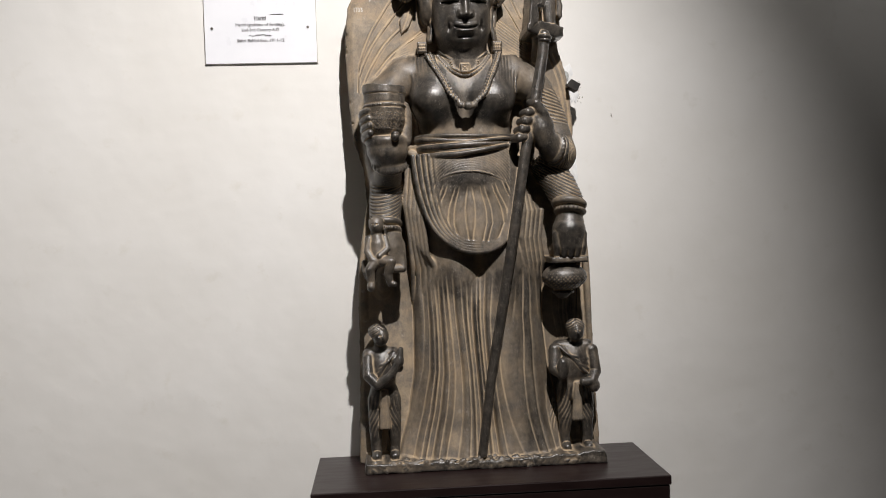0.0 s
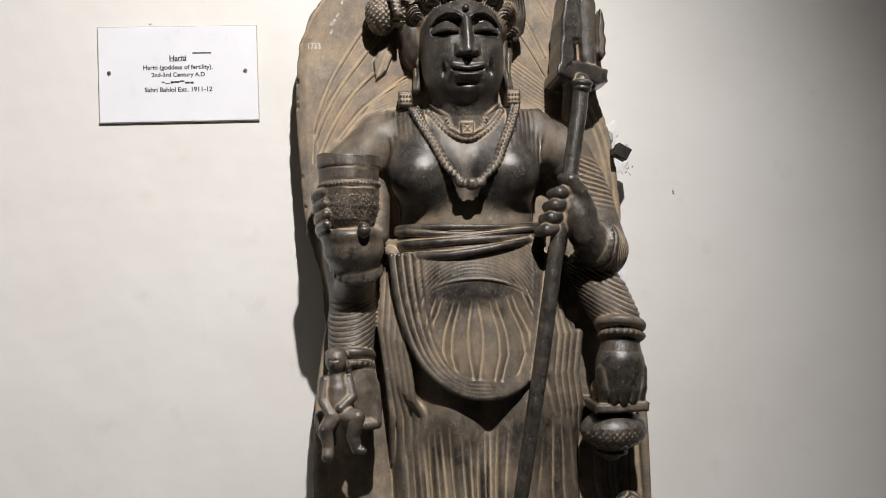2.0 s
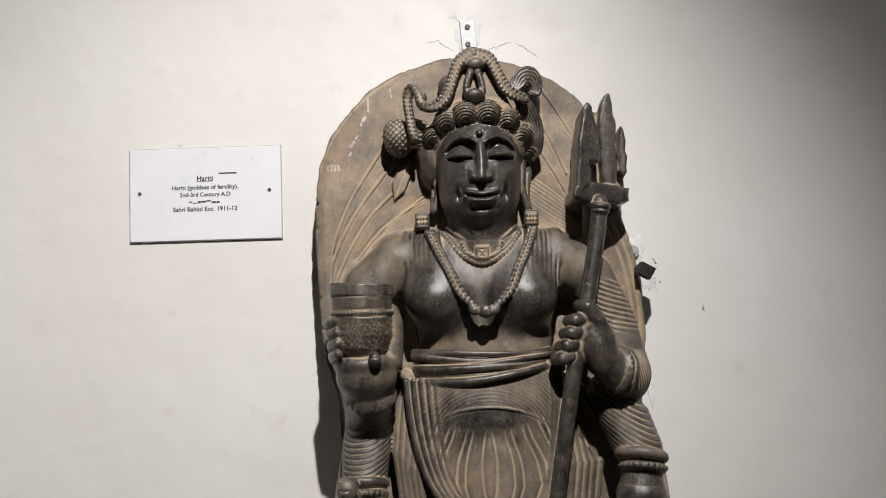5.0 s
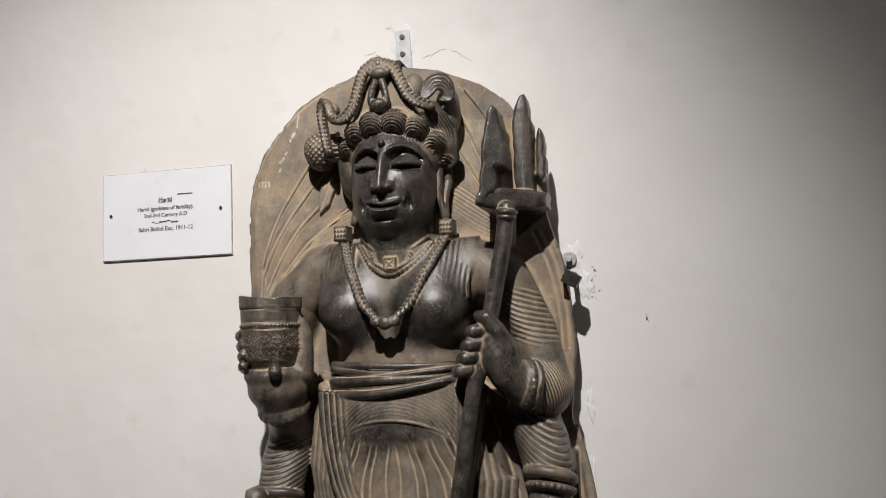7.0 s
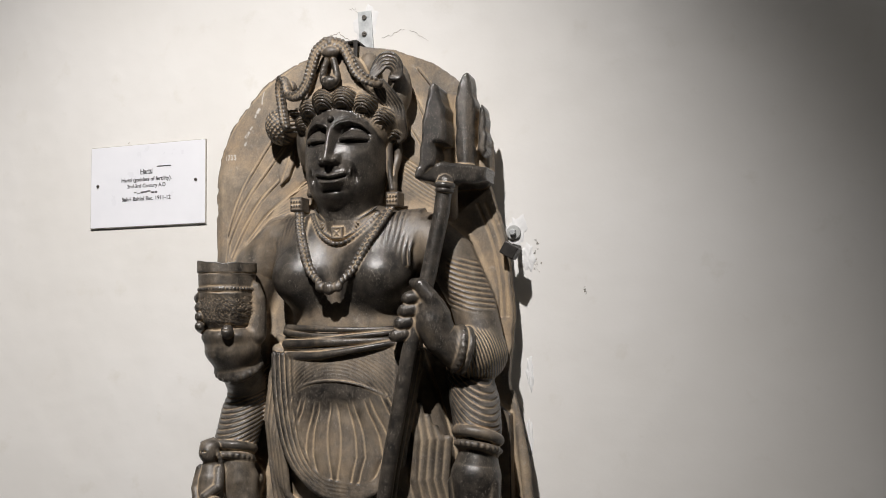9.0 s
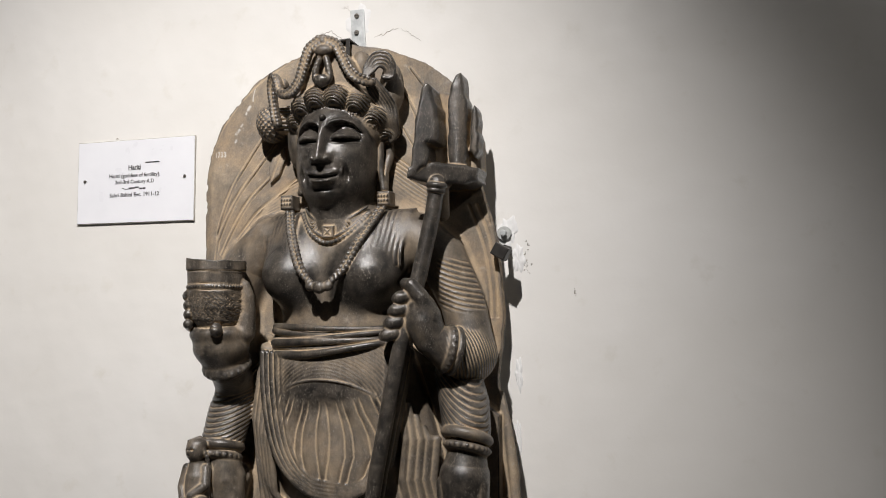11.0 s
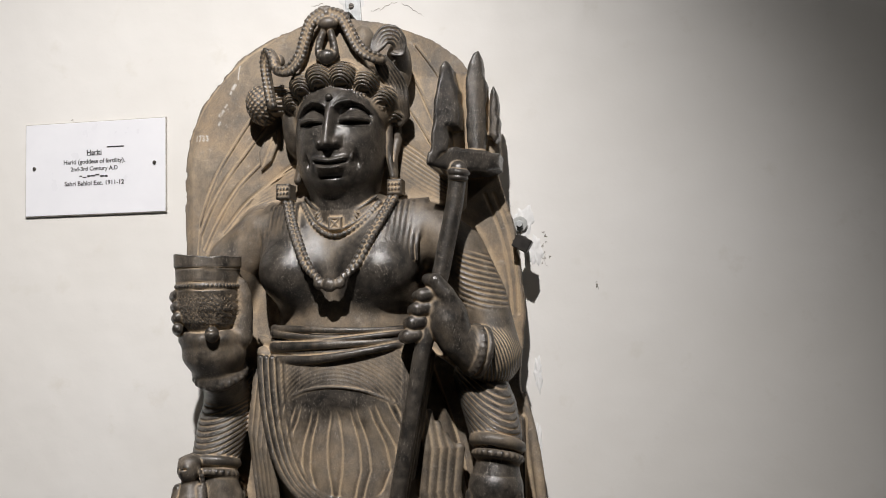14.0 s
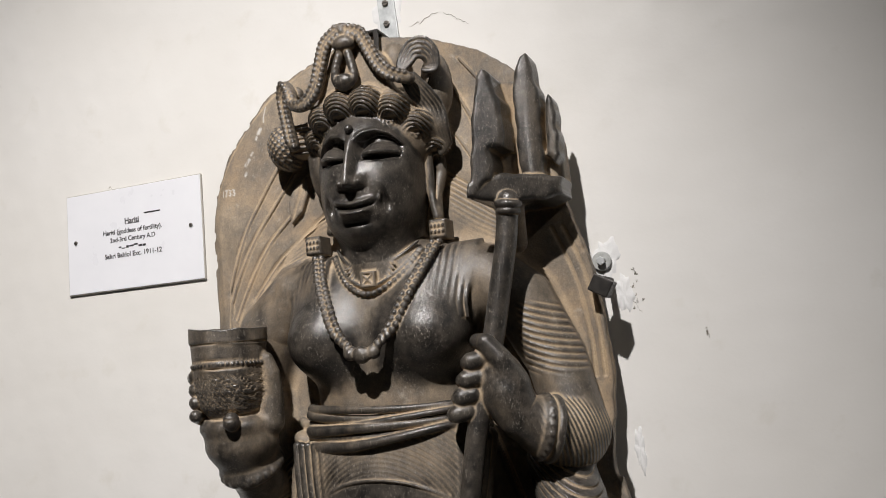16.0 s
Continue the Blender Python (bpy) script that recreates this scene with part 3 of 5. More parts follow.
def carve_necklaces(s, cx):
    s.add(tube([(cx, 0.105, 1.64, 0.056), (cx, 0.105, 1.575, 0.060)]), 0.02, 0.85)
    for dz, rr, gap in ((0.0, 0.0046, 0.0085), (0.010, 0.0026, 0.005), (0.030, 0.0026, 0.005)):
        beads(s, [(0.026 + dz * 0.2, 0.130, 1.586 + dz * 0.4), (0.055, 0.157 - dz * 0.2, 1.546 + dz), (0.095, 0.168 - dz * 0.3, 1.527 + dz), (0.136, 0.157 - dz * 0.2, 1.546 + dz), (0.166 - dz * 0.2, 0.130, 1.586 + dz * 0.4)], rr, gap, 0.7)
    for k in range(15):
        a = radians(200 + 140 * k / 14)
        s.add(tube([(0.095 + 0.042 * math.cos(a), 0.160, 1.578 + 0.038 * math.sin(a), 0.0016), (0.095 + 0.030 * math.cos(a), 0.153, 1.580 + 0.026 * math.sin(a), 0.0016)]), 0.002, 0.3)
    s.add(prism([(0.083, 1.536), (0.107, 1.536), (0.107, 1.559), (0.083, 1.559)], 0.14, 0.171, 0.003), 0.002, 0.4)
    s.cut(prism([(0.087, 1.540), (0.103, 1.540), (0.103, 1.555), (0.087, 1.555)], 0.1685, 0.19, 0.001), 0.001)
    s.add(tube([(0.089, 0.169, 1.5415, 0.0016), (0.101, 0.169, 1.5535, 0.0016)]), 0.001, 0.4)
    s.add(tube([(0.101, 0.169, 1.5415, 0.0016), (0.089, 0.169, 1.5535, 0.0016)]), 0.001, 0.4)
    for off in (0.0, 0.0100):
        beads(s, [(0.006 - off, 0.136, 1.590), (0.022 - off, 0.163, 1.553), (0.040 - off, 0.185, 1.518), (0.059 - off, 0.198, 1.478), (0.082 - off * 0.8, 0.203, 1.450 + off * 0.3)], 0.0053, 0.0092, 0.72, 0.45)
        beads(s, [(0.183 + off, 0.136, 1.592), (0.170 + off, 0.163, 1.557), (0.153 + off, 0.185, 1.520), (0.134 + off, 0.198, 1.478), (0.110 + off * 0.8, 0.203, 1.450 + off * 0.3)], 0.0053, 0.0092, 0.72, 0.45)
    s.add(ell((cx, 0.206, 1.444), (0.013, 0.010, 0.012)), 0.003, 0.8)
    for x in (0.078, 0.112):
        s.add(ell((x, 0.203, 1.446), (0.010, 0.009, 0.009)), 0.003, 0.75)


def step_up(v):
    v = np.clip(v, 0, 1)
    return v * v * (3 - 2 * v)


def bell(v, width):
    return np.exp(-(v / width) ** 2)


def face_relief(u, z):
    """Brows, eyes, nose and mouth, as a height over the plain oval of the face; u runs from its middle."""
    a = np.abs(u)
    brow = np.interp(a, [0.0, 0.005, 0.018, 0.034, 0.050, 0.062], [1.732, 1.7385, 1.7475, 1.7515, 1.7465, 1.734])
    aside = step_up((a - 0.0055) / 0.007) * step_up((0.068 - a) / 0.014)
    socket = step_up((brow - z) / 0.0045) * np.where(z > 1.730, 1.0, bell(z - 1.730, 0.020)) * aside
    h = -0.0140 * socket - 0.0085 * socket * bell(a - 0.0165, 0.011)
    h = h + 0.0028 * bell(z - brow - 0.0024, 0.0030) * aside
    # full lids over downcast eyes, a dark slit, a fine lower lid
    low = 1.7135 + 2.2 * (a - 0.036) ** 2 + 0.06 * (a - 0.036)
    lid = np.sqrt(np.maximum(1 - ((a - 0.0365) / 0.0245) ** 2 - ((z - 1.7215) / 0.0150) ** 2, 0))
    open_ = step_up((z - low) / 0.0022)
    h = h + 0.0190 * lid * open_ - 0.0040 * bell(z - low + 0.0006, 0.0022) * step_up((0.026 - np.abs(a - 0.0365)) / 0.006)
    h = h + 0.0022 * bell(z - low - 0.0060, 0.0013) * step_up((0.023 - np.abs(a - 0.0365)) / 0.006)
    h = h + 0.0026 * bell(z - low + 0.0046, 0.0021) * step_up((0.026 - np.abs(a - 0.0365)) / 0.008)
    # narrow straight nose with a sharp ridge and flared wings
    t = np.clip((1.744 - z) / 0.066, 0, 1)
    under = step_up((z - 1.6690) / 0.0045)
    h = h + (0.002 + 0.0155 * t ** 1.15) * np.exp(-(a / (0.0052 + 0.0036 * t ** 3)) ** 3) * under * step_up((1.752 - z) / 0.012)
    h = h + 0.0032 * t * bell(a, 0.0140) * under
    h = h + 0.0105 * bell(a - 0.0158, 0.0060) * bell(z - 1.6785, 0.0075) * under
    h = h - 0.0026 * bell(a - 0.0235, 0.0026) * bell(z - 1.679, 0.009)
    # mouth: bowed upper lip, full lower lip, hollow corners
    mouth = 1.6445 + 6.5 * u ** 2
    wide = step_up((0.033 - a) / 0.010)
    h = h - 0.0034 * bell(a, 0.0050) * bell(z - 1.661, 0.006)
    h = h + 0.0060 * bell(z - mouth - 0.0050 + 0.0014 * bell(a, 0.005), 0.0042) * wide
    h = h - 0.0070 * bell(z - mouth + 0.0004, 0.0024) * wide
    h = h + 0.0098 * bell(z - mouth + 0.0085, 0.0055) * step_up((0.029 - a) / 0.014)
    h = h - 0.0048 * bell(z - 1.6245, 0.0052) * bell(a, 0.022)
    h = h + 0.0060 * bell(z - 1.609, 0.013) * bell(a, 0.022)
    h = h - 0.0120 * bell(a - 0.0420, 0.0052) * bell(z - 1.6500, 0.0115)
    return h + 0.0035 * bell(a - 0.046, 0.018) * bell(z - 1.676, 0.022)


def carve_head(s, cx):
    dark = 2.4
    s.add(ell((cx, 0.105, 1.76), (0.092, 0.070, 0.085)), 0.01, 0.75)
    upper, jaw = ell((cx - 0.002, 0.120, 1.706), (0.0775, 0.0850, 0.100))[0], ell((cx - 0.001, 0.128, 1.645), (0.0650, 0.0690, 0.0585))[0]

    def face(x, d, z):
        w = d - face_relief(x - cx - 0.001, z) * step_up((d - 0.125) / 0.03)
        p, q = upper(x, w, z), jaw(x, w, z)
        t = np.clip(0.5 + 0.5 * (p - q) / 0.035, 0, 1)
        return (p * (1 - t) + q * t - 0.035 * t * (1 - t)) * 0.75
    s.add((face, (cx - 0.085, 0.06, 1.58), (cx + 0.085, 0.245, 1.81)), 0.003, dark)
    for m in (-1, 1):
        # short tusks curling up at the corners of the mouth
        s.add(tube([(cx + m * 0.0320, 0.187, 1.6470, 0.0038), (cx + m * 0.0355, 0.192, 1.6550, 0.0036), (cx + m * 0.0395, 0.191, 1.6680, 0.0014)]), 0.002, dark)
        # long ears
        s.add(tube([(cx + m * 0.079, 0.095, 1.742, 0.010), (cx + m * 0.088, 0.086, 1.730, 0.010), (cx + m * 0.090, 0.084, 1.70, 0.009), (cx + m * 0.084, 0.095, 1.665, 0.008), (cx + m * 0.088, 0.104, 1.632, 0.007)]), 0.004, 0.75)
        s.add(tube([(cx + m * 0.079, 0.105, 1.72, 0.008), (cx + m * 0.080, 0.105, 1.67, 0.006), (cx + m * 0.086, 0.108, 1.632, 0.005)]), 0.003, 0.75)
        s.cut(tube([(cx + m * 0.0855, 0.100, 1.724, 0.0030), (cx + m * 0.0860, 0.100, 1.690, 0.0026), (cx + m * 0.0850, 0.106, 1.650, 0.0016)]), 0.002, 0.3)
        # block earrings
        gx = cx + m * 0.092 if m > 0 else cx - 0.109
        s.add(prism([(gx - 0.013, 1.598), (gx + 0.013, 1.598), (gx + 0.013, 1.626), (gx - 0.013, 1.626)], 0.09, 0.126, 0.004), 0.002, 0.65)
        for z in (1.604, 1.612, 1.620):
            s.cut(tube([(gx - 0.013, 0.127, z, 0.0012), (gx + 0.013, 0.127, z, 0.0012)]), 0.001, 0.1)
        for a in range(4):
            for b in range(2):
                s.add(ell((gx - 0.0085 + 0.0057 * a, 0.126, 1.608 + 0.008 * b), (0.0022, 0.003, 0.003)), 0.001, 0.6)
    s.add(ell((cx, 0.1975, 1.757), (0.0062, 0.0068, 0.0062)), 0.001, dark)


def carve_hair(s, cx):
    # scalloped waves over the brow, side by side, combed in arcs
    waves = ((0.000, 0.112, 1.742, 0.0150), (0.014, 0.146, 1.768, 0.0165), (0.039, 0.172, 1.789, 0.0185), (0.0735, 0.186, 1.798, 0.0195), (0.1125, 0.186, 1.798, 0.0195),
             (0.147, 0.172, 1.788, 0.0185), (0.173, 0.146, 1.767, 0.0165), (0.188, 0.112, 1.741, 0.0150))
    s.add(tube([(x, d - 0.028, z + 0.004, r * 1.05) for x, d, z, r in waves]), 0.004, 0.85)
    for x, d, z, r in waves:
        fn, lo, hi = ell((x, d - 0.016, z), (r * 1.30, 0.024, r * 1.20))

        def curl(px, pd, pz, fn=fn, x=x, z=z, r=r):
            rr = np.sqrt(((px - x) * 1.08) ** 2 + (pz - z + r * 1.25) ** 2)
            return fn(px, pd, pz) + 0.0017 * np.sin(rr * 2 * math.pi / 0.0054)
        s.add((curl, lo, hi), 0.0022, 0.85)
        # hollow below each curl, its shade put into a darker tone
        s.cut(ell((x, d + 0.006, z - r * 1.02), (r * 0.78, 0.016, 0.0060)), 0.002, 1.0)
    # tall front panel of the headdress
    panel = [(0.030, 1.800), (0.046, 1.842), (0.062, 1.880), (0.082, 1.902), (0.106, 1.900), (0.124, 1.880), (0.142, 1.840), (0.160, 1.800)]
    s.add(prism(panel, 0.060, 0.172, 0.008), 0.006, 0.35)
    one = [(0.088, 0.166, 1.906), (0.066, 0.166, 1.890), (0.054, 0.164, 1.862), (0.043, 0.162, 1.832), (0.022, 0.158, 1.812), (-0.002, 0.152, 1.816), (-0.010, 0.148, 1.838), (-0.021, 0.142, 1.850), (-0.030, 0.134, 1.834), (-0.027, 0.132, 1.80), (-0.020, 0.132, 1.762)]
    two = [(0.090, 0.166, 1.906), (0.116, 0.166, 1.896), (0.130, 0.165, 1.870), (0.142, 0.163, 1.846), (0.158, 0.160, 1.830), (0.180, 0.152, 1.822)]
    one, two = [(x - 0.002, d + 0.016, z) for x, d, z in one], [(x, d + 0.014, z) for x, d, z in two]
    for path, out in ((one, -1), (two, 1)):
        s.add(tube(with_radius(smooth(path, 4), 0.0088)), 0.003, 0.75)
        for off in (-0.0062, 0.0062):
            shifted = [(q[0] + off * 0.8, q[1] + 0.006, q[2] + off * 0.7 * out) for q in path]
            beads(s, shifted, 0.0046, 0.0078, 0.66, 0.5)
    s.add(ell((0.092, 0.184, 1.885), (0.018, 0.013, 0.012)), 0.003, 0.8)
    s.add(ell((0.089, 0.178, 1.908), (0.010, 0.014, 0.010)), 0.003, 0.8)
    loop = [(0.085, 0.170, 1.874), (0.077, 0.172, 1.852), (0.076, 0.172, 1.832), (0.090, 0.174, 1.821), (0.104, 0.172, 1.832), (0.102, 0.172, 1.852), (0.096, 0.170, 1.874)]
    loop = [(x, d + 0.013, z) for x, d, z in loop]
    s.add(tube(with_radius(smooth(loop, 4), 0.0062)), 0.002, 0.85)
    s.add(ell((0.090, 0.188, 1.829), (0.016, 0.011, 0.011)), 0.003, 0.9)
    beads(s, [(x, d + 0.002, z) for x, d, z in loop], 0.0046, 0.0080, 0.85, 0.5)
    s.add(ell((0.044, 0.092, 1.868), (0.021, 0.026, 0.024)), 0.004, 0.75)
    s.add(ell((0.128, 0.085, 1.880), (0.020, 0.022, 0.030)), 0.004, 0.6)
    # little bud within the loop of the garland
    s.add(ell((-0.004, 0.152, 1.838), (0.007, 0.008, 0.011), 20), 0.002, 0.7)
    # looped knot of hair and its falling strands
    s.add(ell((0.192, 0.088, 1.830), (0.023, 0.028, 0.050)), 0.004, 0.8)
    for k in range(5):
        q = 1.04 - 0.175 * k
        pts = [(0.156, 0.150, 1.829 + 0.001 * k), (0.187 - 0.026 * q, 0.146, 1.846 + 0.014 * q), (0.187 - 0.010 * q, 0.144, 1.846 + 0.036 * q), (0.187 + 0.012 * q, 0.140, 1.846 + 0.037 * q), (0.187 + 0.025 * q, 0.134, 1.846 + 0.018 * q), (0.187 + 0.022 * q, 0.132, 1.846 - 0.006 * q), (0.189 + 0.004 * q, 0.136, 1.842 - 0.004 * q)]
        s.add(tube(with_radius(smooth(pts, 5), 0.0032)), 0.0004, 0.75)
    for k in range(6):
        s.add(tube(with_radius(smooth([(0.162 + 0.004 * k, 0.152, 1.832), (0.172 + 0.006 * k, 0.148 - 0.002 * k, 1.806), (0.184 + 0.0055 * k, 0.134 - 0.002 * k, 1.784), (0.188 + 0.005 * k, 0.120, 1.758), (0.196 + 0.003 * k, 0.104, 1.722 + 0.003 * k)], 5), 0.0034)), 0.0006, 0.75)
    # netted bun and its ribbed tie on the other side
    fn, lo, hi = ell((-0.055, 0.110, 1.770), (0.027, 0.034, 0.036), 10)

    def netted(x, d, z):
        a, b = (x + z) * 2 * math.pi / 0.0105, (x - z) * 2 * math.pi / 0.0105
        return fn(x, d, z) - 0.0012 * np.maximum(np.sin(a), np.sin(b))
    s.add((netted, lo, hi), 0.003, 0.8)
    fn2, lo2, hi2 = tube([(-0.048, 0.112, 1.774, 0.026), (-0.018, 0.110, 1.776, 0.028)])
    s.add((lambda x, d, z: fn2(x, d, z) + 0.0016 * np.sin(z * 2 * math.pi / 0.0075), lo2, hi2), 0.003, 0.6)
    # side hair, toned darker for the shade it stands in
    s.add(ell((0.004, 0.092, 1.735), (0.024, 0.040, 0.060)), 0.006, 0.95)
    s.add(ell((0.186, 0.098, 1.770), (0.020, 0.040, 0.034)), 0.006, 0.8)


def carve_trident(s):
    dark = 1.2
    back = [(0.276, 1.655), (0.288, 1.806), (0.318, 1.806), (0.330, 1.79), (0.348, 1.77), (0.366, 1.72), (0.368, 1.655)]
    s.add(prism(back, 0.040, 0.136, 0.004, 0, 0.58), 0.003, 0.30)
    s.add(prism([(0.262, 1.632), (0.266, 1.70), (0.276, 1.772), (0.282, 1.800), (0.290, 1.809), (0.299, 1.802), (0.308, 1.770), (0.311, 1.722), (0.307, 1.704), (0.293, 1.698), (0.290, 1.660)], 0.075, 0.190, 0.007, 0.0012, 0.34), 0.003, dark)
    mid = [(0.319, 1.655), (0.316, 1.79), (0.322, 1.812), (0.332, 1.834), (0.338, 1.838), (0.344, 1.820), (0.347, 1.796), (0.349, 1.778), (0.348, 1.655)]
    s.add(prism(mid, 0.075, 0.132, 0.006, 0.0014, 0.3), 0.004, 0.95)
    s.add(tube([(0.331, 0.116, 1.812, 0.008), (0.333, 0.124, 1.66, 0.010)]), 0.012, 0.95)
    s.add(prism([(0.351, 1.695), (0.354, 1.750), (0.361, 1.780), (0.367, 1.768), (0.369, 1.732), (0.371, 1.72), (0.371, 1.692), (0.362, 1.682)], 0.070, 0.112, 0.006, 0.0014), 0.003, 0.9)
    s.add(prism([(0.258, 1.637), (0.261, 1.657), (0.300, 1.668), (0.340, 1.668), (0.370, 1.660), (0.370, 1.638), (0.348, 1.631), (0.292, 1.628)], 0.050, 0.194, 0.008, 0.0012, 0.66), 0.003, dark)
    s.add(ring((0.3075, 0.170, 1.624), (0.12, 0.05, 1), 0.0135, 0.0055), 0.003, dark)
    s.add(ring((0.3065, 0.170, 1.615), (0.12, 0.05, 1), 0.0130, 0.0040), 0.002, dark)
    shaft = [(0.307, 0.166, 1.630, 0.0145), (0.300, 0.169, 1.575, 0.0145), (0.278, 0.178, 1.468, 0.0145), (0.244, 0.194, 1.325, 0.0140), (0.209, 0.205, 1.132, 0.0135), (0.172, 0.196, 0.928, 0.0130), (0.141, 0.184, 0.753, 0.0125), (0.110, 0.180, 0.535, 0.0120)]
    s.add(tube(shaft), 0.003, dark)
    s.add(tube([(x + 0.002, d - 0.022, z, r * 0.85) for x, d, z, r in shaft[3:]]), 0.004, 0.8)
    s.add(tube([(x + 0.004, d - 0.040, z, r * 0.85) for x, d, z, r in shaft[3:5]]), 0.004, 0.7)
    s.add(tube([(0.300, 0.13, 1.63, 0.018), (0.296, 0.10, 1.58, 0.014)]), 0.006, 0.5)


def carve_upper_arms(s):
    dark = 1.15
    # the arm with the bowl
    hand = 0.85
    s.add(tube([(-0.062, 0.090, 1.540, 0.047), (-0.112, 0.092, 1.490, 0.050), (-0.138, 0.095, 1.41, 0.045), (-0.132, 0.102, 1.32, 0.042), (-0.122, 0.110, 1.252, 0.040)]), 0.015, 0.75)
    s.add(tube([(-0.120, 0.114, 1.252, 0.040), (-0.114, 0.150, 1.280, 0.036), (-0.112, 0.176, 1.318, 0.034)]), 0.010, hand)
    bangle(s, (-0.110, 0.170, 1.300), (0.04, 0.45, 0.80), 0.037, 0.0085, hand, 22)
    s.add(ell((-0.115, 0.184, 1.334), (0.053, 0.049, 0.038)), 0.016, hand)
    s.add(tube([(-0.112, 0.178, 1.300, 0.034), (-0.114, 0.186, 1.332, 0.044)]), 0.012, hand)
    s.add(ell((-0.118, 0.190, 1.358), (0.054, 0.049, 0.024)), 0.010, hand)
    # bowl
    cx, cd = -0.119, 0.199

    def bowl(x, d, z):
        zz = z + 0.05 * (x - cx)
        r = np.interp(zz, [1.364, 1.372, 1.386, 1.41, 1.44, 1.474, 1.478, 1.497], [0.018, 0.032, 0.0425, 0.0495, 0.0525, 0.0532, 0.0550, 0.0540])
        q = np.sqrt((x - cx) ** 2 + (d - cd) ** 2)
        worn = 0.0010 * np.sin(70 * x + 60 * z + 1) + 0.0005 * np.sin(150 * x - 90 * d)
        return np.maximum((q - r + worn) * 0.75, np.maximum(zz - 1.497 + 1.2 * worn, 1.364 - z))
    s.add((bowl, (cx - 0.06, cd - 0.06, 1.362), (cx + 0.06, cd + 0.06, 1.505)), 0.003, 0.85)
    s.ripple((cx - 0.06, 0.17, 1.372), (cx + 0.06, 0.262, 1.436), lambda x, d, z: 0.0008 * np.sin(700 * x + 5 * np.sin(310 * z + 170 * x)) * np.sin(560 * z + 4 * np.sin(390 * x + 120 * z)), 0.008)
    s.cut(ell((cx, cd, 1.501), (0.043, 0.043, 0.010)), 0.002, 0.9)
    for z, r in ((1.4755, 0.0535), (1.4525, 0.0525), (1.4405, 0.0520)):
        s.cut(ring((cx, cd, z), (0, 0, 1), r + 0.001, 0.0016), 0.001)
    for k in range(26):
        a = radians(180 + 180 * k / 25)
        s.add(ell((cx + 0.0515 * math.cos(a), cd - 0.0515 * math.sin(a), 1.4465), (0.0032, 0.0032, 0.0032)), 0.001, 0.8)
    s.add(ell((-0.094, 0.238, 1.368), (0.0115, 0.0125, 0.0130)), 0.003, hand)
    s.cut(ring((-0.094, 0.238, 1.371), (0, 0, 1), 0.0125, 0.0016), 0.001)
    # thumb up one side, fingers round the other
    s.add(tube([(-0.072, 0.176, 1.362, 0.021), (-0.062, 0.178, 1.400, 0.0135), (-0.060, 0.182, 1.428, 0.0115), (-0.064, 0.186, 1.450, 0.0085)]), 0.008, hand)
    for k in range(4):
        z = 1.374 + 0.0185 * k
        s.add(tube(smooth([(-0.150 - 0.004 * k, 0.150, z - 0.016, 0.0125), (-0.168 - 0.002 * k, 0.176, z - 0.008, 0.0112), (-0.168 - 0.002 * k, 0.206, z, 0.0102), (-0.157 - 0.001 * k, 0.232 - 0.002 * k, z + 0.004, 0.0088)], 4)), 0.003, hand)
    # the arm with the staff
    s.add(tube([(0.238, 0.090, 1.540, 0.046), (0.292, 0.090, 1.500, 0.046), (0.332, 0.090, 1.42, 0.042), (0.352, 0.100, 1.345, 0.040)]), 0.015, 0.75)
    s.ripple((0.292, 0.09, 1.395), (0.385, 0.17, 1.500), lambda x, d, z: -0.0010 * np.sin((z + 0.25 * (x - 0.33) - 2.5 * (x - 0.34) ** 2) * 2 * math.pi / 0.0090), 0.012)
    sleeve = [(0.352, 0.098, 1.322, 0.046), (0.346, 0.130, 1.322, 0.044), (0.326, 0.158, 1.332, 0.037)]
    fn, lo, hi = tube(sleeve)
    s.add((lambda x, d, z: fn(x, d, z) + 0.0010 * np.sin((x * 0.9 - d * 0.55 + 0.35 * z) * 2 * math.pi / 0.0065) * np.clip((x - 0.325) / 0.02, 0, 1), lo, hi), 0.006, 0.85)
    s.add(ell((0.372, 0.105, 1.322), (0.014, 0.045, 0.042)), 0.012, 0.6)
    bangle(s, (0.3235, 0.163, 1.334), (-0.75, 0.5, 0.22), 0.036, 0.0065, 0.9, 24)
    bangle(s, (0.333, 0.153, 1.330), (-0.75, 0.5, 0.22), 0.039, 0.0055, 0.8)
    s.add(tube([(0.322, 0.164, 1.336, 0.034), (0.300, 0.180, 1.352, 0.031), (0.286, 0.184, 1.378, 0.032), (0.280, 0.182, 1.405, 0.028)]), 0.010, 1.0)
    for k, z in enumerate((1.424, 1.402, 1.380, 1.359)):
        x = 0.266 - 0.008 * k
        s.add(tube([(x - 0.004, 0.199, z + 0.002, 0.0122), (x - 0.016, 0.206, z, 0.0118), (x - 0.026, 0.190, z - 0.002, 0.0105), (x - 0.022, 0.172, z - 0.002, 0.009)]), 0.0045, 1.0)
    s.add(tube([(0.300, 0.190, 1.392, 0.019), (0.288, 0.202, 1.424, 0.0150), (0.272, 0.206, 1.446, 0.0125), (0.258, 0.198, 1.449, 0.010)]), 0.005, 1.0)
    s.add(ell((0.290, 0.188, 1.385), (0.028, 0.026, 0.042), 18), 0.010, 1.0)


def ribbed(points, pitch, amp, axis):
    fn, lo, hi = tube(points)
    return (lambda x, d, z: fn(x, d, z) + amp * np.sin((x * axis[0] + d * axis[1] + z * axis[2]) * 2 * math.pi / pitch)), lo, hi


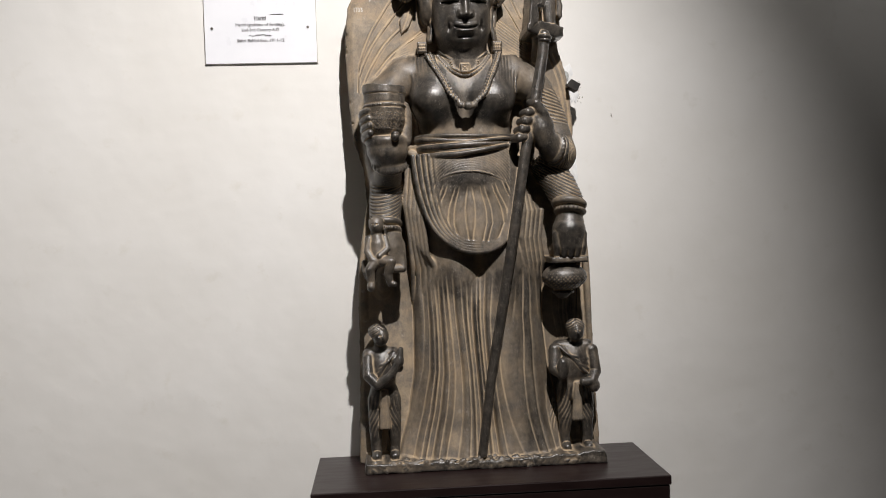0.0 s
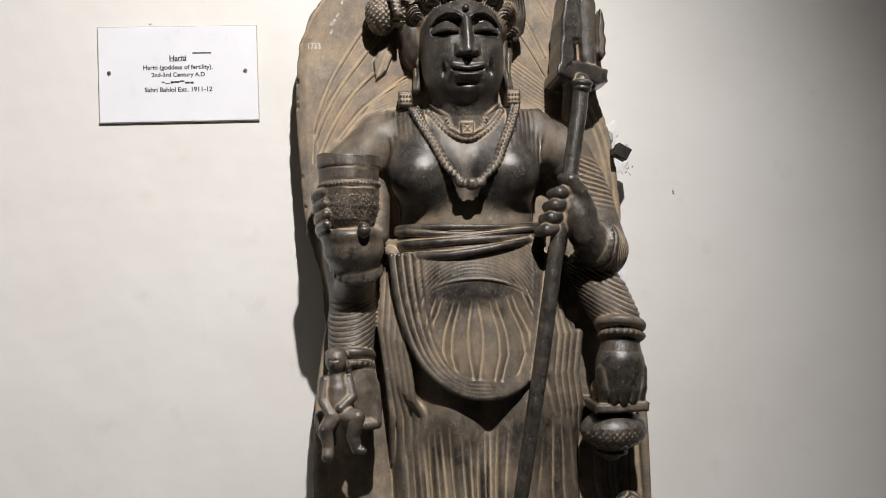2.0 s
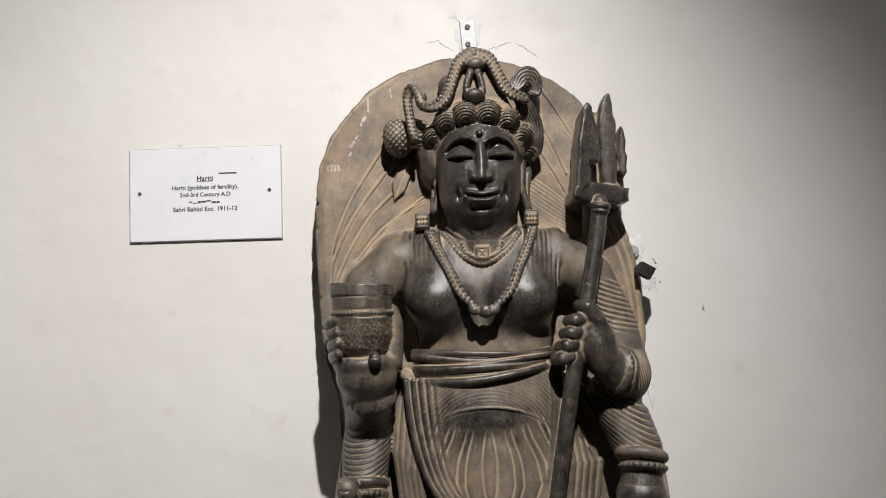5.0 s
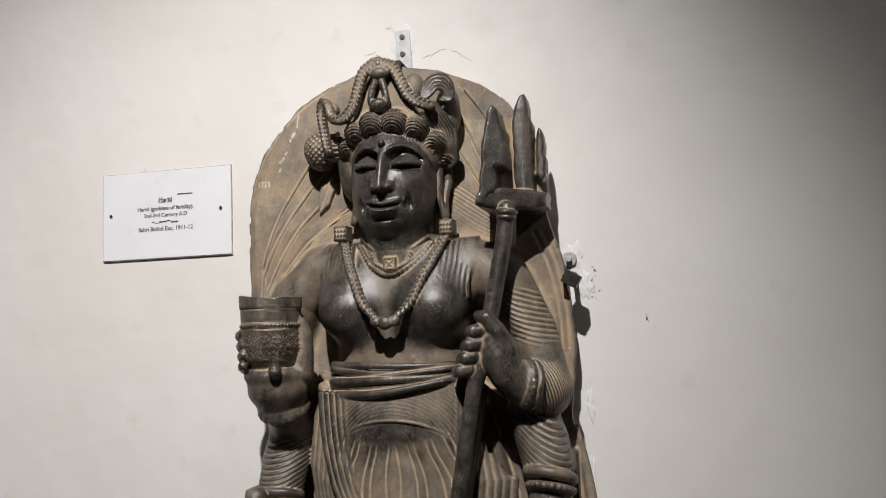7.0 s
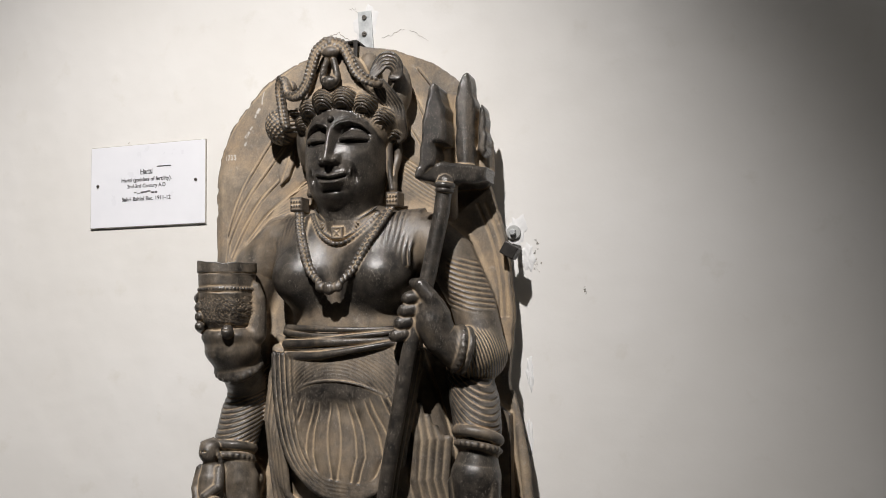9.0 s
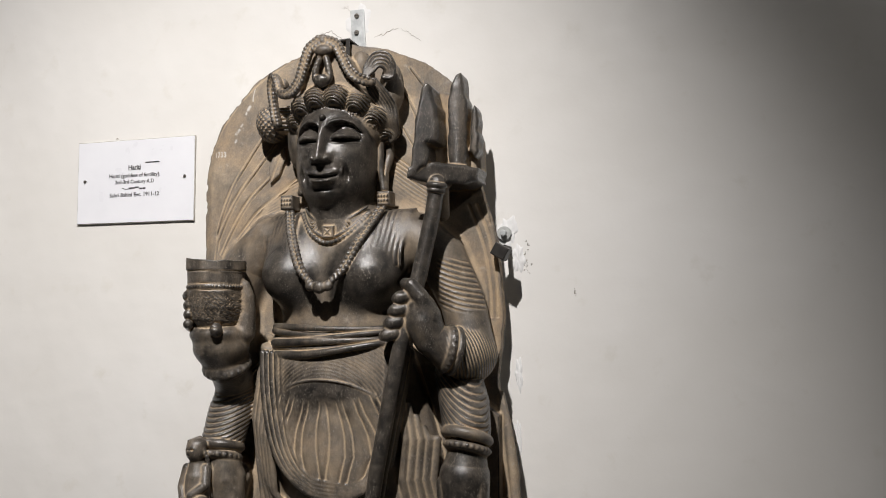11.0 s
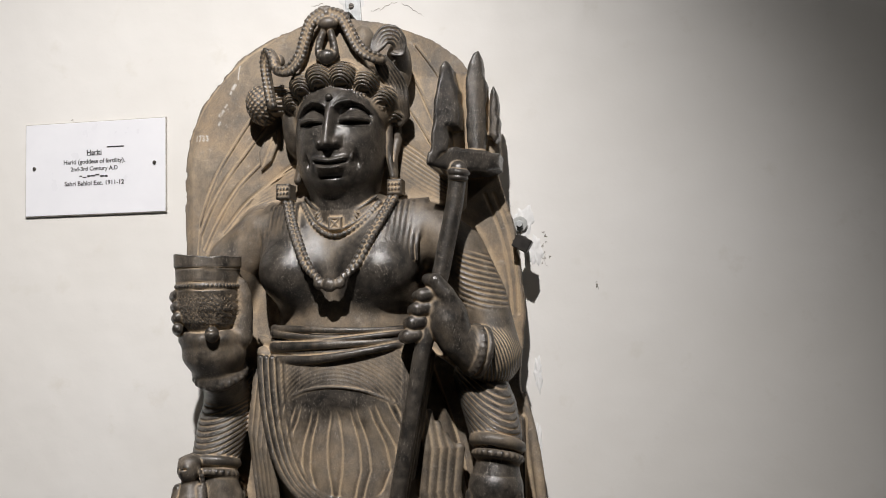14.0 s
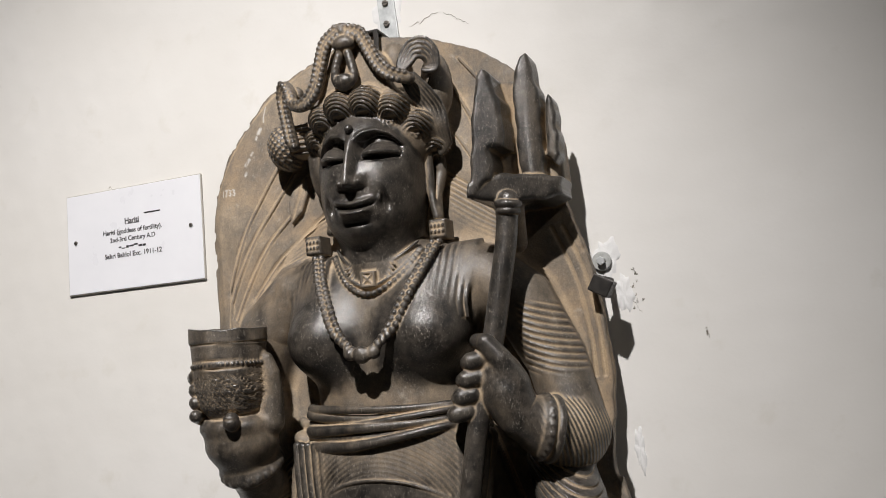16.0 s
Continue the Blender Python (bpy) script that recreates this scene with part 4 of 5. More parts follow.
def carve_lower_arms(s):
    # right: hand with a seated infant
    s.add(ribbed([(-0.116, 0.095, 1.262, 0.044), (-0.124, 0.130, 1.205, 0.043), (-0.126, 0.152, 1.160, 0.040)], 0.0078, 0.0012, (-0.15, 0.35, 1)), 0.006, 0.95)
    bangle(s, (-0.124, 0.160, 1.147), (0, -0.3, 1), 0.034, 0.0085, 0.7)
    bangle(s, (-0.123, 0.166, 1.129), (0, -0.3, 1), 0.032, 0.0065, 0.6, 22)
    s.add(tube([(-0.117, 0.164, 1.128, 0.030), (-0.110, 0.168, 1.085, 0.032), (-0.104, 0.166, 1.050, 0.030)]), 0.006, 0.75)
    s.add(tube([(-0.096, 0.160, 1.090, 0.020), (-0.088, 0.178, 1.050, 0.013), (-0.084, 0.186, 1.030, 0.010), (-0.108, 0.192, 1.030, 0.010)]), 0.005, 0.75)
    child = (-0.002, 0.026, -0.012)
    s.add(moved(child, *ell((-0.148, 0.182, 1.156), (0.0185, 0.020, 0.021))), 0.003, 0.85)
    s.add(moved(child, *ell((-0.148, 0.178, 1.166), (0.0195, 0.020, 0.014))), 0.002, 0.8)
    s.add(moved(child, *ell((-0.152, 0.199, 1.152), (0.004, 0.004, 0.004))), 0.003, 0.85)
    s.add(moved(child, *tube([(-0.148, 0.176, 1.130, 0.016), (-0.145, 0.180, 1.105, 0.022), (-0.144, 0.184, 1.075, 0.024)])), 0.005, 0.85)
    s.add(moved(child, *tube([(-0.168, 0.178, 1.122, 0.010), (-0.172, 0.188, 1.090, 0.009), (-0.160, 0.202, 1.068, 0.008)])), 0.003, 0.85)
    s.add(moved(child, *tube([(-0.128, 0.180, 1.122, 0.010), (-0.122, 0.192, 1.095, 0.009), (-0.142, 0.206, 1.078, 0.008)])), 0.003, 0.85)
    s.add(moved(child, *tube([(-0.138, 0.196, 1.066, 0.015), (-0.114, 0.206, 1.062, 0.014), (-0.122, 0.204, 1.030, 0.011), (-0.116, 0.206, 1.008, 0.009), (-0.106, 0.210, 1.006, 0.007)])), 0.003, 0.85)
    s.add(moved(child, *tube([(-0.154, 0.196, 1.064, 0.014), (-0.168, 0.204, 1.044, 0.012), (-0.164, 0.200, 1.012, 0.010), (-0.166, 0.206, 0.998, 0.010)])), 0.003, 0.85)
    for k in range(5):
        s.add(moved(child, *tube([(-0.160 + 0.006 * k, 0.190 - 0.004 * k, 1.174, 0.0022), (-0.146 + 0.005 * k, 0.172, 1.180 - 0.002 * k, 0.0022), (-0.130 + 0.001 * k, 0.168 - 0.003 * k, 1.166 - 0.006 * k, 0.0022)])), 0.0008, 0.7)
    beads(s, [(-0.134, 0.208, 1.146), (-0.128, 0.206, 1.132), (-0.126, 0.204, 1.116)], 0.0042, 0.0070, 0.7)
    s.cut(moved(child, *ell((-0.158, 0.200, 1.159), (0.0040, 0.004, 0.0022))), 0.001, 0.9)
    s.cut(moved(child, *ell((-0.146, 0.2015, 1.159), (0.0040, 0.004, 0.0022))), 0.001, 0.9)
    s.cut(moved(child, *ell((-0.152, 0.2015, 1.1440), (0.0045, 0.004, 0.0014))), 0.001, 0.9)
    for k in range(4):
        s.add(moved(child, *tube([(-0.150 - 0.010 * k, 0.165, 1.060, 0.009), (-0.160 - 0.006 * k, 0.172, 1.035, 0.008), (-0.158 - 0.006 * k, 0.166, 1.012 + 0.004 * k, 0.006)])), 0.002, 0.8)
    s.add(tube([(-0.125, 0.120, 1.08, 0.035), (-0.135, 0.110, 1.02, 0.026), (-0.140, 0.09, 0.97, 0.015)]), 0.015, 0.4)
    # left: hand over a standing cup on a lotus bowl
    s.add(ribbed([(0.322, 0.090, 1.285, 0.042), (0.345, 0.128, 1.235, 0.044), (0.358, 0.158, 1.195, 0.041)], 0.0078, 0.0012, (0.45, 0.3, 1)), 0.006, 0.95)
    bangle(s, (0.3605, 0.168, 1.184), (0.15, -0.35, 1), 0.037, 0.0095, 0.65)
    bangle(s, (0.3615, 0.172, 1.165), (0.12, -0.3, 1), 0.035, 0.0065, 0.6, 24)
    s.add(tube([(0.360, 0.168, 1.155, 0.034), (0.357, 0.172, 1.115, 0.044), (0.356, 0.168, 1.088, 0.043)]), 0.008, 1.0)
    for k in range(5):
        x = 0.322 + 0.017 * k
        s.add(tube([(x, 0.198 - 0.0012 * (k - 2) ** 2 * 3, 1.105, 0.0125), (x + 0.001, 0.198 - 0.003 * (k - 2) ** 2, 1.072, 0.010), (x, 0.192 - 0.003 * (k - 2) ** 2, 1.052, 0.008)]), 0.003, 0.9)
    s.add(prism([(0.305, 1.030), (0.402, 1.030), (0.404, 1.046), (0.304, 1.046)], 0.08, 0.192, 0.005), 0.003, 0.7)
    s.add(ell((0.352, 0.130, 1.062), (0.040, 0.045, 0.03)), 0.005, 0.4)
    fn, lo, hi = ell((0.348, 0.142, 0.992), (0.060, 0.056, 0.037))
    s.add((lambda x, d, z: fn(x, d, z) - 0.0006 * np.maximum(np.sin((x - 0.348 + z) * 560), np.sin((x - 0.348 - z) * 560)) * (z < 0.996), lo, hi), 0.004, 0.85)
    s.add(tube([(0.346, 0.130, 0.965, 0.030), (0.345, 0.128, 0.955, 0.024)]), 0.006, 0.8)
    s.add(ring((0.346, 0.132, 0.950), (0, 0, 1), 0.026, 0.004), 0.002, 0.6)


def carve_attendant(s, side):
    if side < 0:
        hx, hz, bx, lean = -0.153, 0.852, -0.148, 0.010
    else:
        hx, hz, bx, lean = 0.373, 0.845, 0.368, 0.0
    w = 1.0 if side < 0 else 1.22
    s.add(ell((hx + lean * 0.5, 0.150, hz), (0.0215, 0.025, 0.026)), 0.003, 0.98)
    fn, lo, hi = ell((hx - lean * 0.3, 0.144, hz + 0.012), (0.0255, 0.027, 0.021))
    s.add((lambda x, d, z: fn(x, d, z) + 0.0007 * np.sin((z + 0.6 * np.abs(x - hx)) * 2 * math.pi / 0.0065), lo, hi), 0.002, 0.98)
    s.add(ell((hx + lean, 0.174, hz - 0.002), (0.004, 0.005, 0.006)), 0.003, 0.98)
    s.cut(ell((hx + lean - 0.008, 0.176, hz + 0.003), (0.005, 0.004, 0.003)), 0.002)
    s.cut(ell((hx + lean + 0.008, 0.176, hz + 0.003), (0.005, 0.004, 0.003)), 0.002)
    s.add(tube([(hx, 0.130, hz - 0.02, 0.014), (bx, 0.125, hz - 0.045, 0.018)]), 0.006, 0.98)
    s.add(tube([(bx - 0.030 * w, 0.125, 0.800, 0.020), (bx + 0.030 * w, 0.125, 0.800, 0.020)]), 0.010, 0.98)
    s.add(ell((bx, 0.125, 0.755), (0.038 * w, 0.040, 0.062)), 0.010, 0.98)
    for k in range(4):
        s.add(tube(with_radius(smooth([(bx - side * (0.034 - 0.006 * k) * w, 0.146, 0.806 - 0.002 * k), (bx - side * (0.010 - 0.006 * k) * w, 0.1635, 0.780 - 0.010 * k), (bx + side * (0.030 + 0.001 * k) * w, 0.146, 0.768 - 0.014 * k)], 5), 0.0030)), 0.004, 0.98)
    if side < 0:
        s.add(tube([(-0.184, 0.140, 0.792, 0.014), (-0.184, 0.160, 0.750, 0.014), (-0.160, 0.178, 0.728, 0.013), (-0.125, 0.182, 0.752, 0.011), (-0.100, 0.178, 0.792, 0.010)]), 0.004, 0.98)
        s.add(tube([(-0.102, 0.178, 0.785, 0.012), (-0.097, 0.174, 0.818, 0.007)]), 0.003, 0.98)
        s.add(tube([(-0.116, 0.140, 0.798, 0.014), (-0.103, 0.158, 0.768, 0.012)]), 0.004, 0.98)
    else:
        s.add(tube([(0.318, 0.135, 0.795, 0.017), (0.312, 0.155, 0.745, 0.015), (0.326, 0.178, 0.735, 0.013), (0.330, 0.180, 0.765, 0.012)]), 0.004, 0.98)
        s.add(ell((0.330, 0.178, 0.752), (0.016, 0.016, 0.028)), 0.003, 0.98)
        s.add(tube([(0.418, 0.135, 0.790, 0.017), (0.424, 0.150, 0.735, 0.015), (0.408, 0.172, 0.712, 0.013), (0.385, 0.176, 0.712, 0.011)]), 0.004, 0.98)
        s.add(ell((0.414, 0.168, 0.700), (0.016, 0.016, 0.018)), 0.004, 0.98)
    s.add(ell((bx + 0.004, 0.122, 0.690), (0.040 * w, 0.038, 0.046)), 0.008, 0.98)
    for m in (-1, 1):
        x = bx + 0.004 + m * 0.024 * w
        fn4, lo4, hi4 = tube([(x, 0.126, 0.680, 0.021), (x, 0.128, 0.610, 0.019), (x + m * 0.002, 0.126, 0.555, 0.013), (x, 0.128, 0.535, 0.014), (x, 0.150, 0.532, 0.011)])
        s.add((lambda x, d, z: fn4(x, d, z), lo4, hi4), 0.004, 0.98)
    # folds of the short wrapped cloth
    s.ripple((bx - 0.070, 0.095, 0.575), (bx + 0.075, 0.200, 0.700), lambda x, d, z: 0.0005 * np.sin((z * 0.35 + 1.0 * np.abs(x - bx - 0.004) + 0.004 * np.sin(60 * z)) * 2 * math.pi / 0.0100), 0.010)
    for k in (-1, 0, 1):
        s.add(tube([(bx + 0.004 + 0.004 * k, 0.158, 0.705, 0.005), (bx + 0.004 + 0.009 * k, 0.150, 0.610, 0.007)]), 0.003, 0.3)


def carve_base(s):
    foot = [(-0.198, 0.4985), (-0.197, 0.527), (-0.11, 0.522), (0.11, 0.518), (0.33, 0.526), (0.436, 0.534), (0.438, 0.4985)]
    s.add(prism(foot, 0.015, 0.198, 0.005, 0.0012), 0.006, 0.9)
    rnd = random.Random(7)
    for k in range(420):
        x = rnd.uniform(-0.188, 0.430)
        d = 0.194 - abs(rnd.gauss(0, 0.012))
        r = rnd.uniform(0.004, 0.011)
        s.add(ell((x, d, rnd.uniform(0.500, 0.524)), (r, rnd.uniform(0.003, 0.007), rnd.uniform(0.003, 0.007)), rnd.uniform(-40, 40)), 0.005, rnd.uniform(0.55, 1.0))


def chalk_marks(v):
    """White paint on the slab: the museum's number in brush strokes, drips and scuffs."""
    one, seven, three = [(0.5, 0), (0.5, 1)], [(0, 1), (0.8, 1), (0.3, 0)], [(0, 1), (0.7, 0.9), (0.3, 0.55), (0.75, 0.3), (0.5, 0), (0, 0.1)]
    strokes = [([(-0.192 + 0.0068 * k + 0.0046 * a, 1.716 + 0.0095 * b) for a, b in digit], 0.0009) for k, digit in enumerate((one, seven, three, three))]
    strokes += [([(-0.113, 1.856), (-0.112, 1.842), (-0.1115, 1.829)], 0.0011), ([(-0.118, 1.818), (-0.122, 1.811)], 0.0024), ([(-0.125, 1.806), (-0.126, 1.802)], 0.0016),
                ([(-0.140, 1.770), (-0.146, 1.762)], 0.0022), ([(-0.133, 1.782), (-0.136, 1.777)], 0.0013), ([(-0.146, 1.750), (-0.148, 1.745)], 0.0016), ([(-0.070, 1.872), (-0.067, 1.856)], 0.0010)]
    x, z = v[:, 0], v[:, 2]
    out = np.zeros(len(v))
    for line, r in strokes:
        for (ax, az), (bx, bz) in zip(line[:-1], line[1:]):
            t = np.clip(((x - ax) * (bx - ax) + (z - az) * (bz - az)) / ((bx - ax) ** 2 + (bz - az) ** 2), 0, 1)
            out = np.maximum(out, np.clip(1.6 - np.hypot(x - ax - t * (bx - ax), z - az - t * (bz - az)) / r, 0, 1))
    return out * (v[:, 1] > -0.100) * (v[:, 1] < -0.03)


def build_relief(step):
    s = Carving((-0.245, -0.006, 0.488), (0.478, 0.276, 1.945), step)
    cx = 0.096
    carve_slab(s)
    carve_skirt(s)
    carve_torso(s, cx)
    carve_apron(s)
    # belly dark from rubbing and from shade painted below its line; dusty cloth under it, dust above the sash and on
    # the pleats
    s.shift_tone((-0.06, 0.1, 1.06), (0.24, 0.25, 1.42), lambda x, z: 0.40 * bell(x - 0.095, 0.070) * bell(z - 1.262, 0.026) - 0.30 * bell(x - 0.095, 0.095) * bell(z - 1.160, 0.055) - 0.28 * bell(x - 0.095, 0.13) * bell(z - 1.385, 0.014))
    # the skirt's right half is also toned darker
    s.shift_tone((-0.12, 0.06, 0.51), (0.38, 0.25, 1.06), lambda x, z: -0.08 + 0.16 * step_up((x - 0.12) / 0.12) - 0.14 * np.sin(46 * x + 1.2 * np.sin(7 * z)) * step_up((1.0 - z) / 0.1) + 0.22 * bell(z - 0.985, 0.06))
    carve_upper_arms(s)
    carve_lower_arms(s)
    carve_trident(s)
    carve_hair(s, cx)
    carve_head(s, cx)
    carve_necklaces(s, cx)
    carve_attendant(s, -1)
    carve_attendant(s, 1)
    carve_base(s)
    v, q, tone, hollow, proud = s.skin()
    v = np.stack([v[:, 0], -v[:, 1], v[:, 2]], 1)
    q = q[:, ::-1]
    me = bpy.data.meshes.new("stone_relief_statue")
    me.vertices.add(len(v))
    me.vertices.foreach_set("co", v.astype(np.float32).ravel())
    me.loops.add(q.size)
    me.loops.foreach_set("vertex_index", np.ascontiguousarray(q, np.int32).ravel())
    me.polygons.add(len(q))
    me.polygons.foreach_set("loop_start", np.arange(0, q.size, 4, dtype=np.int32))
    me.polygons.foreach_set("use_smooth", np.ones(len(q), bool))
    me.update(calc_edges=True)
    me.validate()
    for name, values in (("polish_shade", tone), ("dust", hollow), ("rubbed", proud), ("chalk", chalk_marks(v))):
        at = me.attributes.new(name, "FLOAT", "POINT")
        at.data.foreach_set("value", values.astype(np.float32))
    me.materials.append(STONE)
    return tagged(new("stone_relief_statue", me), "dark grey stone relief of a standing four-armed goddess holding a trident", "statue")


build_relief(0.0014)


# ---- pedestal ----
def build_pedestal():
    p = thing("pedestal", (0.12, -0.17, 0.0), "dark maroon varnished wooden box pedestal against the wall", "pedestal")
    def local(lo, hi, bevel):
        bm = box(lo, hi, bevel)
        bmesh.ops.translate(bm, verts=bm.verts, vec=(-0.12, 0.17, 0.0))
        return bm
    part("body", local((-0.327, -0.329, 0.0), (0.562, -0.003, 0.474), 0.004), WOOD, p)
    part("top_board", local((-0.330, -0.332, 0.474), (0.565, -0.001, 0.498), 0.003), WOOD, p, "varnished top board with worn edges")


build_pedestal()


# ---- label board ----
def lettering(name, text, centre, width, parent, bold=0.0, underline=False):
    """A line of raised black letters, set to the given width."""
    cu = bpy.data.curves.new(name, "FONT")
    cu.body, cu.size, cu.align_x, cu.offset, cu.extrude = text, 1.0, "CENTER", bold, 0.01
    tmp = new(name, cu)
    bpy.context.view_layer.update()
    me = bpy.data.meshes.new_from_object(tmp.evaluated_get(bpy.context.evaluated_depsgraph_get()))
    bpy.data.objects.remove(tmp)
    co = np.array([v.co for v in me.vertices])
    k = width / (co[:, 0].max() - co[:, 0].min())
    mid = (co[:, 0].max() + co[:, 0].min()) / 2
    for v in me.vertices:
        x, y, z = v.co
        v.co = (centre[0] + (x - mid) * k, -0.0062 - 0.0002 * (z > 0), centre[1] + (y - 0.33) * k)
    me.materials.append(INK)
    ob = new(name, me)
    ob.parent = parent
    if underline:
        part("underline", box((centre[0] - width / 2, -0.0064, centre[1] - 0.0062), (centre[0] + width / 2, -0.0058, centre[1] - 0.0053)), INK, ob)
    return ob


def build_label():
    p = thing("label_board", (0, 0, 0), "white museum label board with black printed text, screwed to the wall", "sign")
    part("board", box((-0.601, -0.006, 1.600), (-0.298, -0.0006, 1.785), 0.0008), BOARD, p)
    # grey rim added wider than the board, drawing its edge and shadow line
    part("edge_shadow_rim", box((-0.6026, -0.0046, 1.5984), (-0.2964, -0.0008, 1.7866), 0.0006), EDGE_SHADOW, p, "dark rim added for the board edge and its thin shadow line")
    x = -0.4500
    lettering("title", "Hariti", (x, 1.7235), 0.032, p, 0.022, True)
    lettering("text_line", "Hariti (goddess of fertility).", (x, 1.7055), 0.133, p, 0.020)
    lettering("text_line", "2nd-3rd Century A.D", (x, 1.6910), 0.102, p, 0.020)
    lettering("text_line", "Sahri Bahlol Exc. 1911-12", (x, 1.6620), 0.129, p, 0.020)
    part("number_bar", box((-0.422, -0.0064, 1.7315), (-0.386, -0.0058, 1.7340)), INK, p)
    # flowing script that cannot be read: short strokes
    rnd = random.Random(3)
    at = -0.482
    while at < -0.420:
        w = rnd.uniform(0.004, 0.011)
        z = 1.6765 + rnd.uniform(-0.0025, 0.002)
        part("script_bar", box((at, -0.0064, z - 0.0012), (at + w, -0.0058, z + rnd.uniform(0.0004, 0.003))), INK, p)
        at += w + rnd.uniform(0.0005, 0.002)
    for bx, bz in ((-0.5810, 1.6962), (-0.3205, 1.6970)):
        s = part("screw", disc((bx, -0.0072, bz), 0.0036, 0.0026, 20, 0.0008), STEEL, p, "dark screw head")
        part("slot", box((bx - 0.0028, -0.0088, bz - 0.0004), (bx + 0.0028, -0.0083, bz + 0.0004)), INK, s)


build_label()


# ---- fixings ----
def build_top_bracket():
    p = thing("top_bracket", (0, 0, 0), "galvanised steel strap bracket holding the relief's top to the wall", "bracket")
    bm = box((0.068, -0.005, 1.945), (0.098, -0.001, 2.026), 0.001)
    for v in bm.verts:
        v.co.x += (2.026 - v.co.z) * 0.06
    part("plate", bm, ZINC, p)
    part("ledge", box((0.076, -0.086, 1.9345), (0.102, -0.002, 1.9385), 0.001), IRON, p)
    part("lip", box((0.094, -0.0865, 1.872), (0.102, -0.0825, 1.9385), 0.001), IRON, p)
    for z in (2.012, 1.977):
        s = part("screw", disc((0.0835, -0.0065, z), 0.0052, 0.004, 20, 0.0012), STEEL, p)
        part("slot", box((0.0795, -0.0088, z - 0.0006), (0.0875, -0.0083, z + 0.0006)), IRON, s)


def build_side_bracket():
    p = thing("side_bracket", (0, 0, 0), "black iron block clamp gripping the relief's edge, bolted to the wall", "bracket")
    part("washer", disc((0.392, -0.004, 1.550), 0.0140, 0.006, 28, 0.0015), CEMENT, p, "grey cement-smeared cup washer")
    part("bolt", disc((0.392, -0.011, 1.550), 0.0065, 0.010, 6, 0.001), ZINC, p, "hexagonal bolt head")
    bm = box((-0.0145, -0.015, -0.0120), (0.0145, 0.015, 0.0120), 0.0015)
    bmesh.ops.transform(bm, matrix=pose(0.4015, -0.072, 1.510, 0, 30, 0), verts=bm.verts)
    part("block", bm, IRON, p)
    part("arm", box((0.397, -0.060, 1.516), (0.406, -0.001, 1.524), 0.001), IRON, p)
    part("hook", box((0.384, -0.066, 1.508), (0.398, -0.056, 1.518), 0.001), IRON, p)


build_top_bracket()
build_side_bracket()


# ---- repairs and cracks in the wall ----
def patch(centre, w, h, seed, rise=0.0012):
    """A low irregular smear of plaster on the wall."""
    bm = bmesh.new()
    rnd = random.Random(seed)
    ph = [rnd.uniform(0, 6.28) for _ in range(5)]
    rings = []
    for k, (q, y) in enumerate(((1.0, 0.0005), (0.90, rise * 0.7), (0.6, rise), (0.25, rise * 1.05))):
        row = []
        for a in range(44):
            t = 2 * math.pi * a / 44
            r = 1 + 0.12 * math.sin(2 * t + ph[0]) + 0.10 * math.sin(3 * t + ph[1]) + 0.11 * math.sin(7 * t + ph[2]) + 0.07 * math.sin(13 * t + ph[3])
            row.append(bm.verts.new((centre[0] + w / 2 * q * r * math.cos(t), -y + (0.0006 * math.sin(5 * t + ph[4] + k) if k else 0.001), centre[1] + h / 2 * q * r * math.sin(t))))
        rings.append(row)
    for a, b in zip(rings[:-1], rings[1:]):
        for i in range(44):
            bm.faces.new((a[i], a[(i + 1) % 44], b[(i + 1) % 44], b[i]))
    bm.faces.new(rings[-1])
    for f in bm.faces:
        f.smooth = True
    return bm


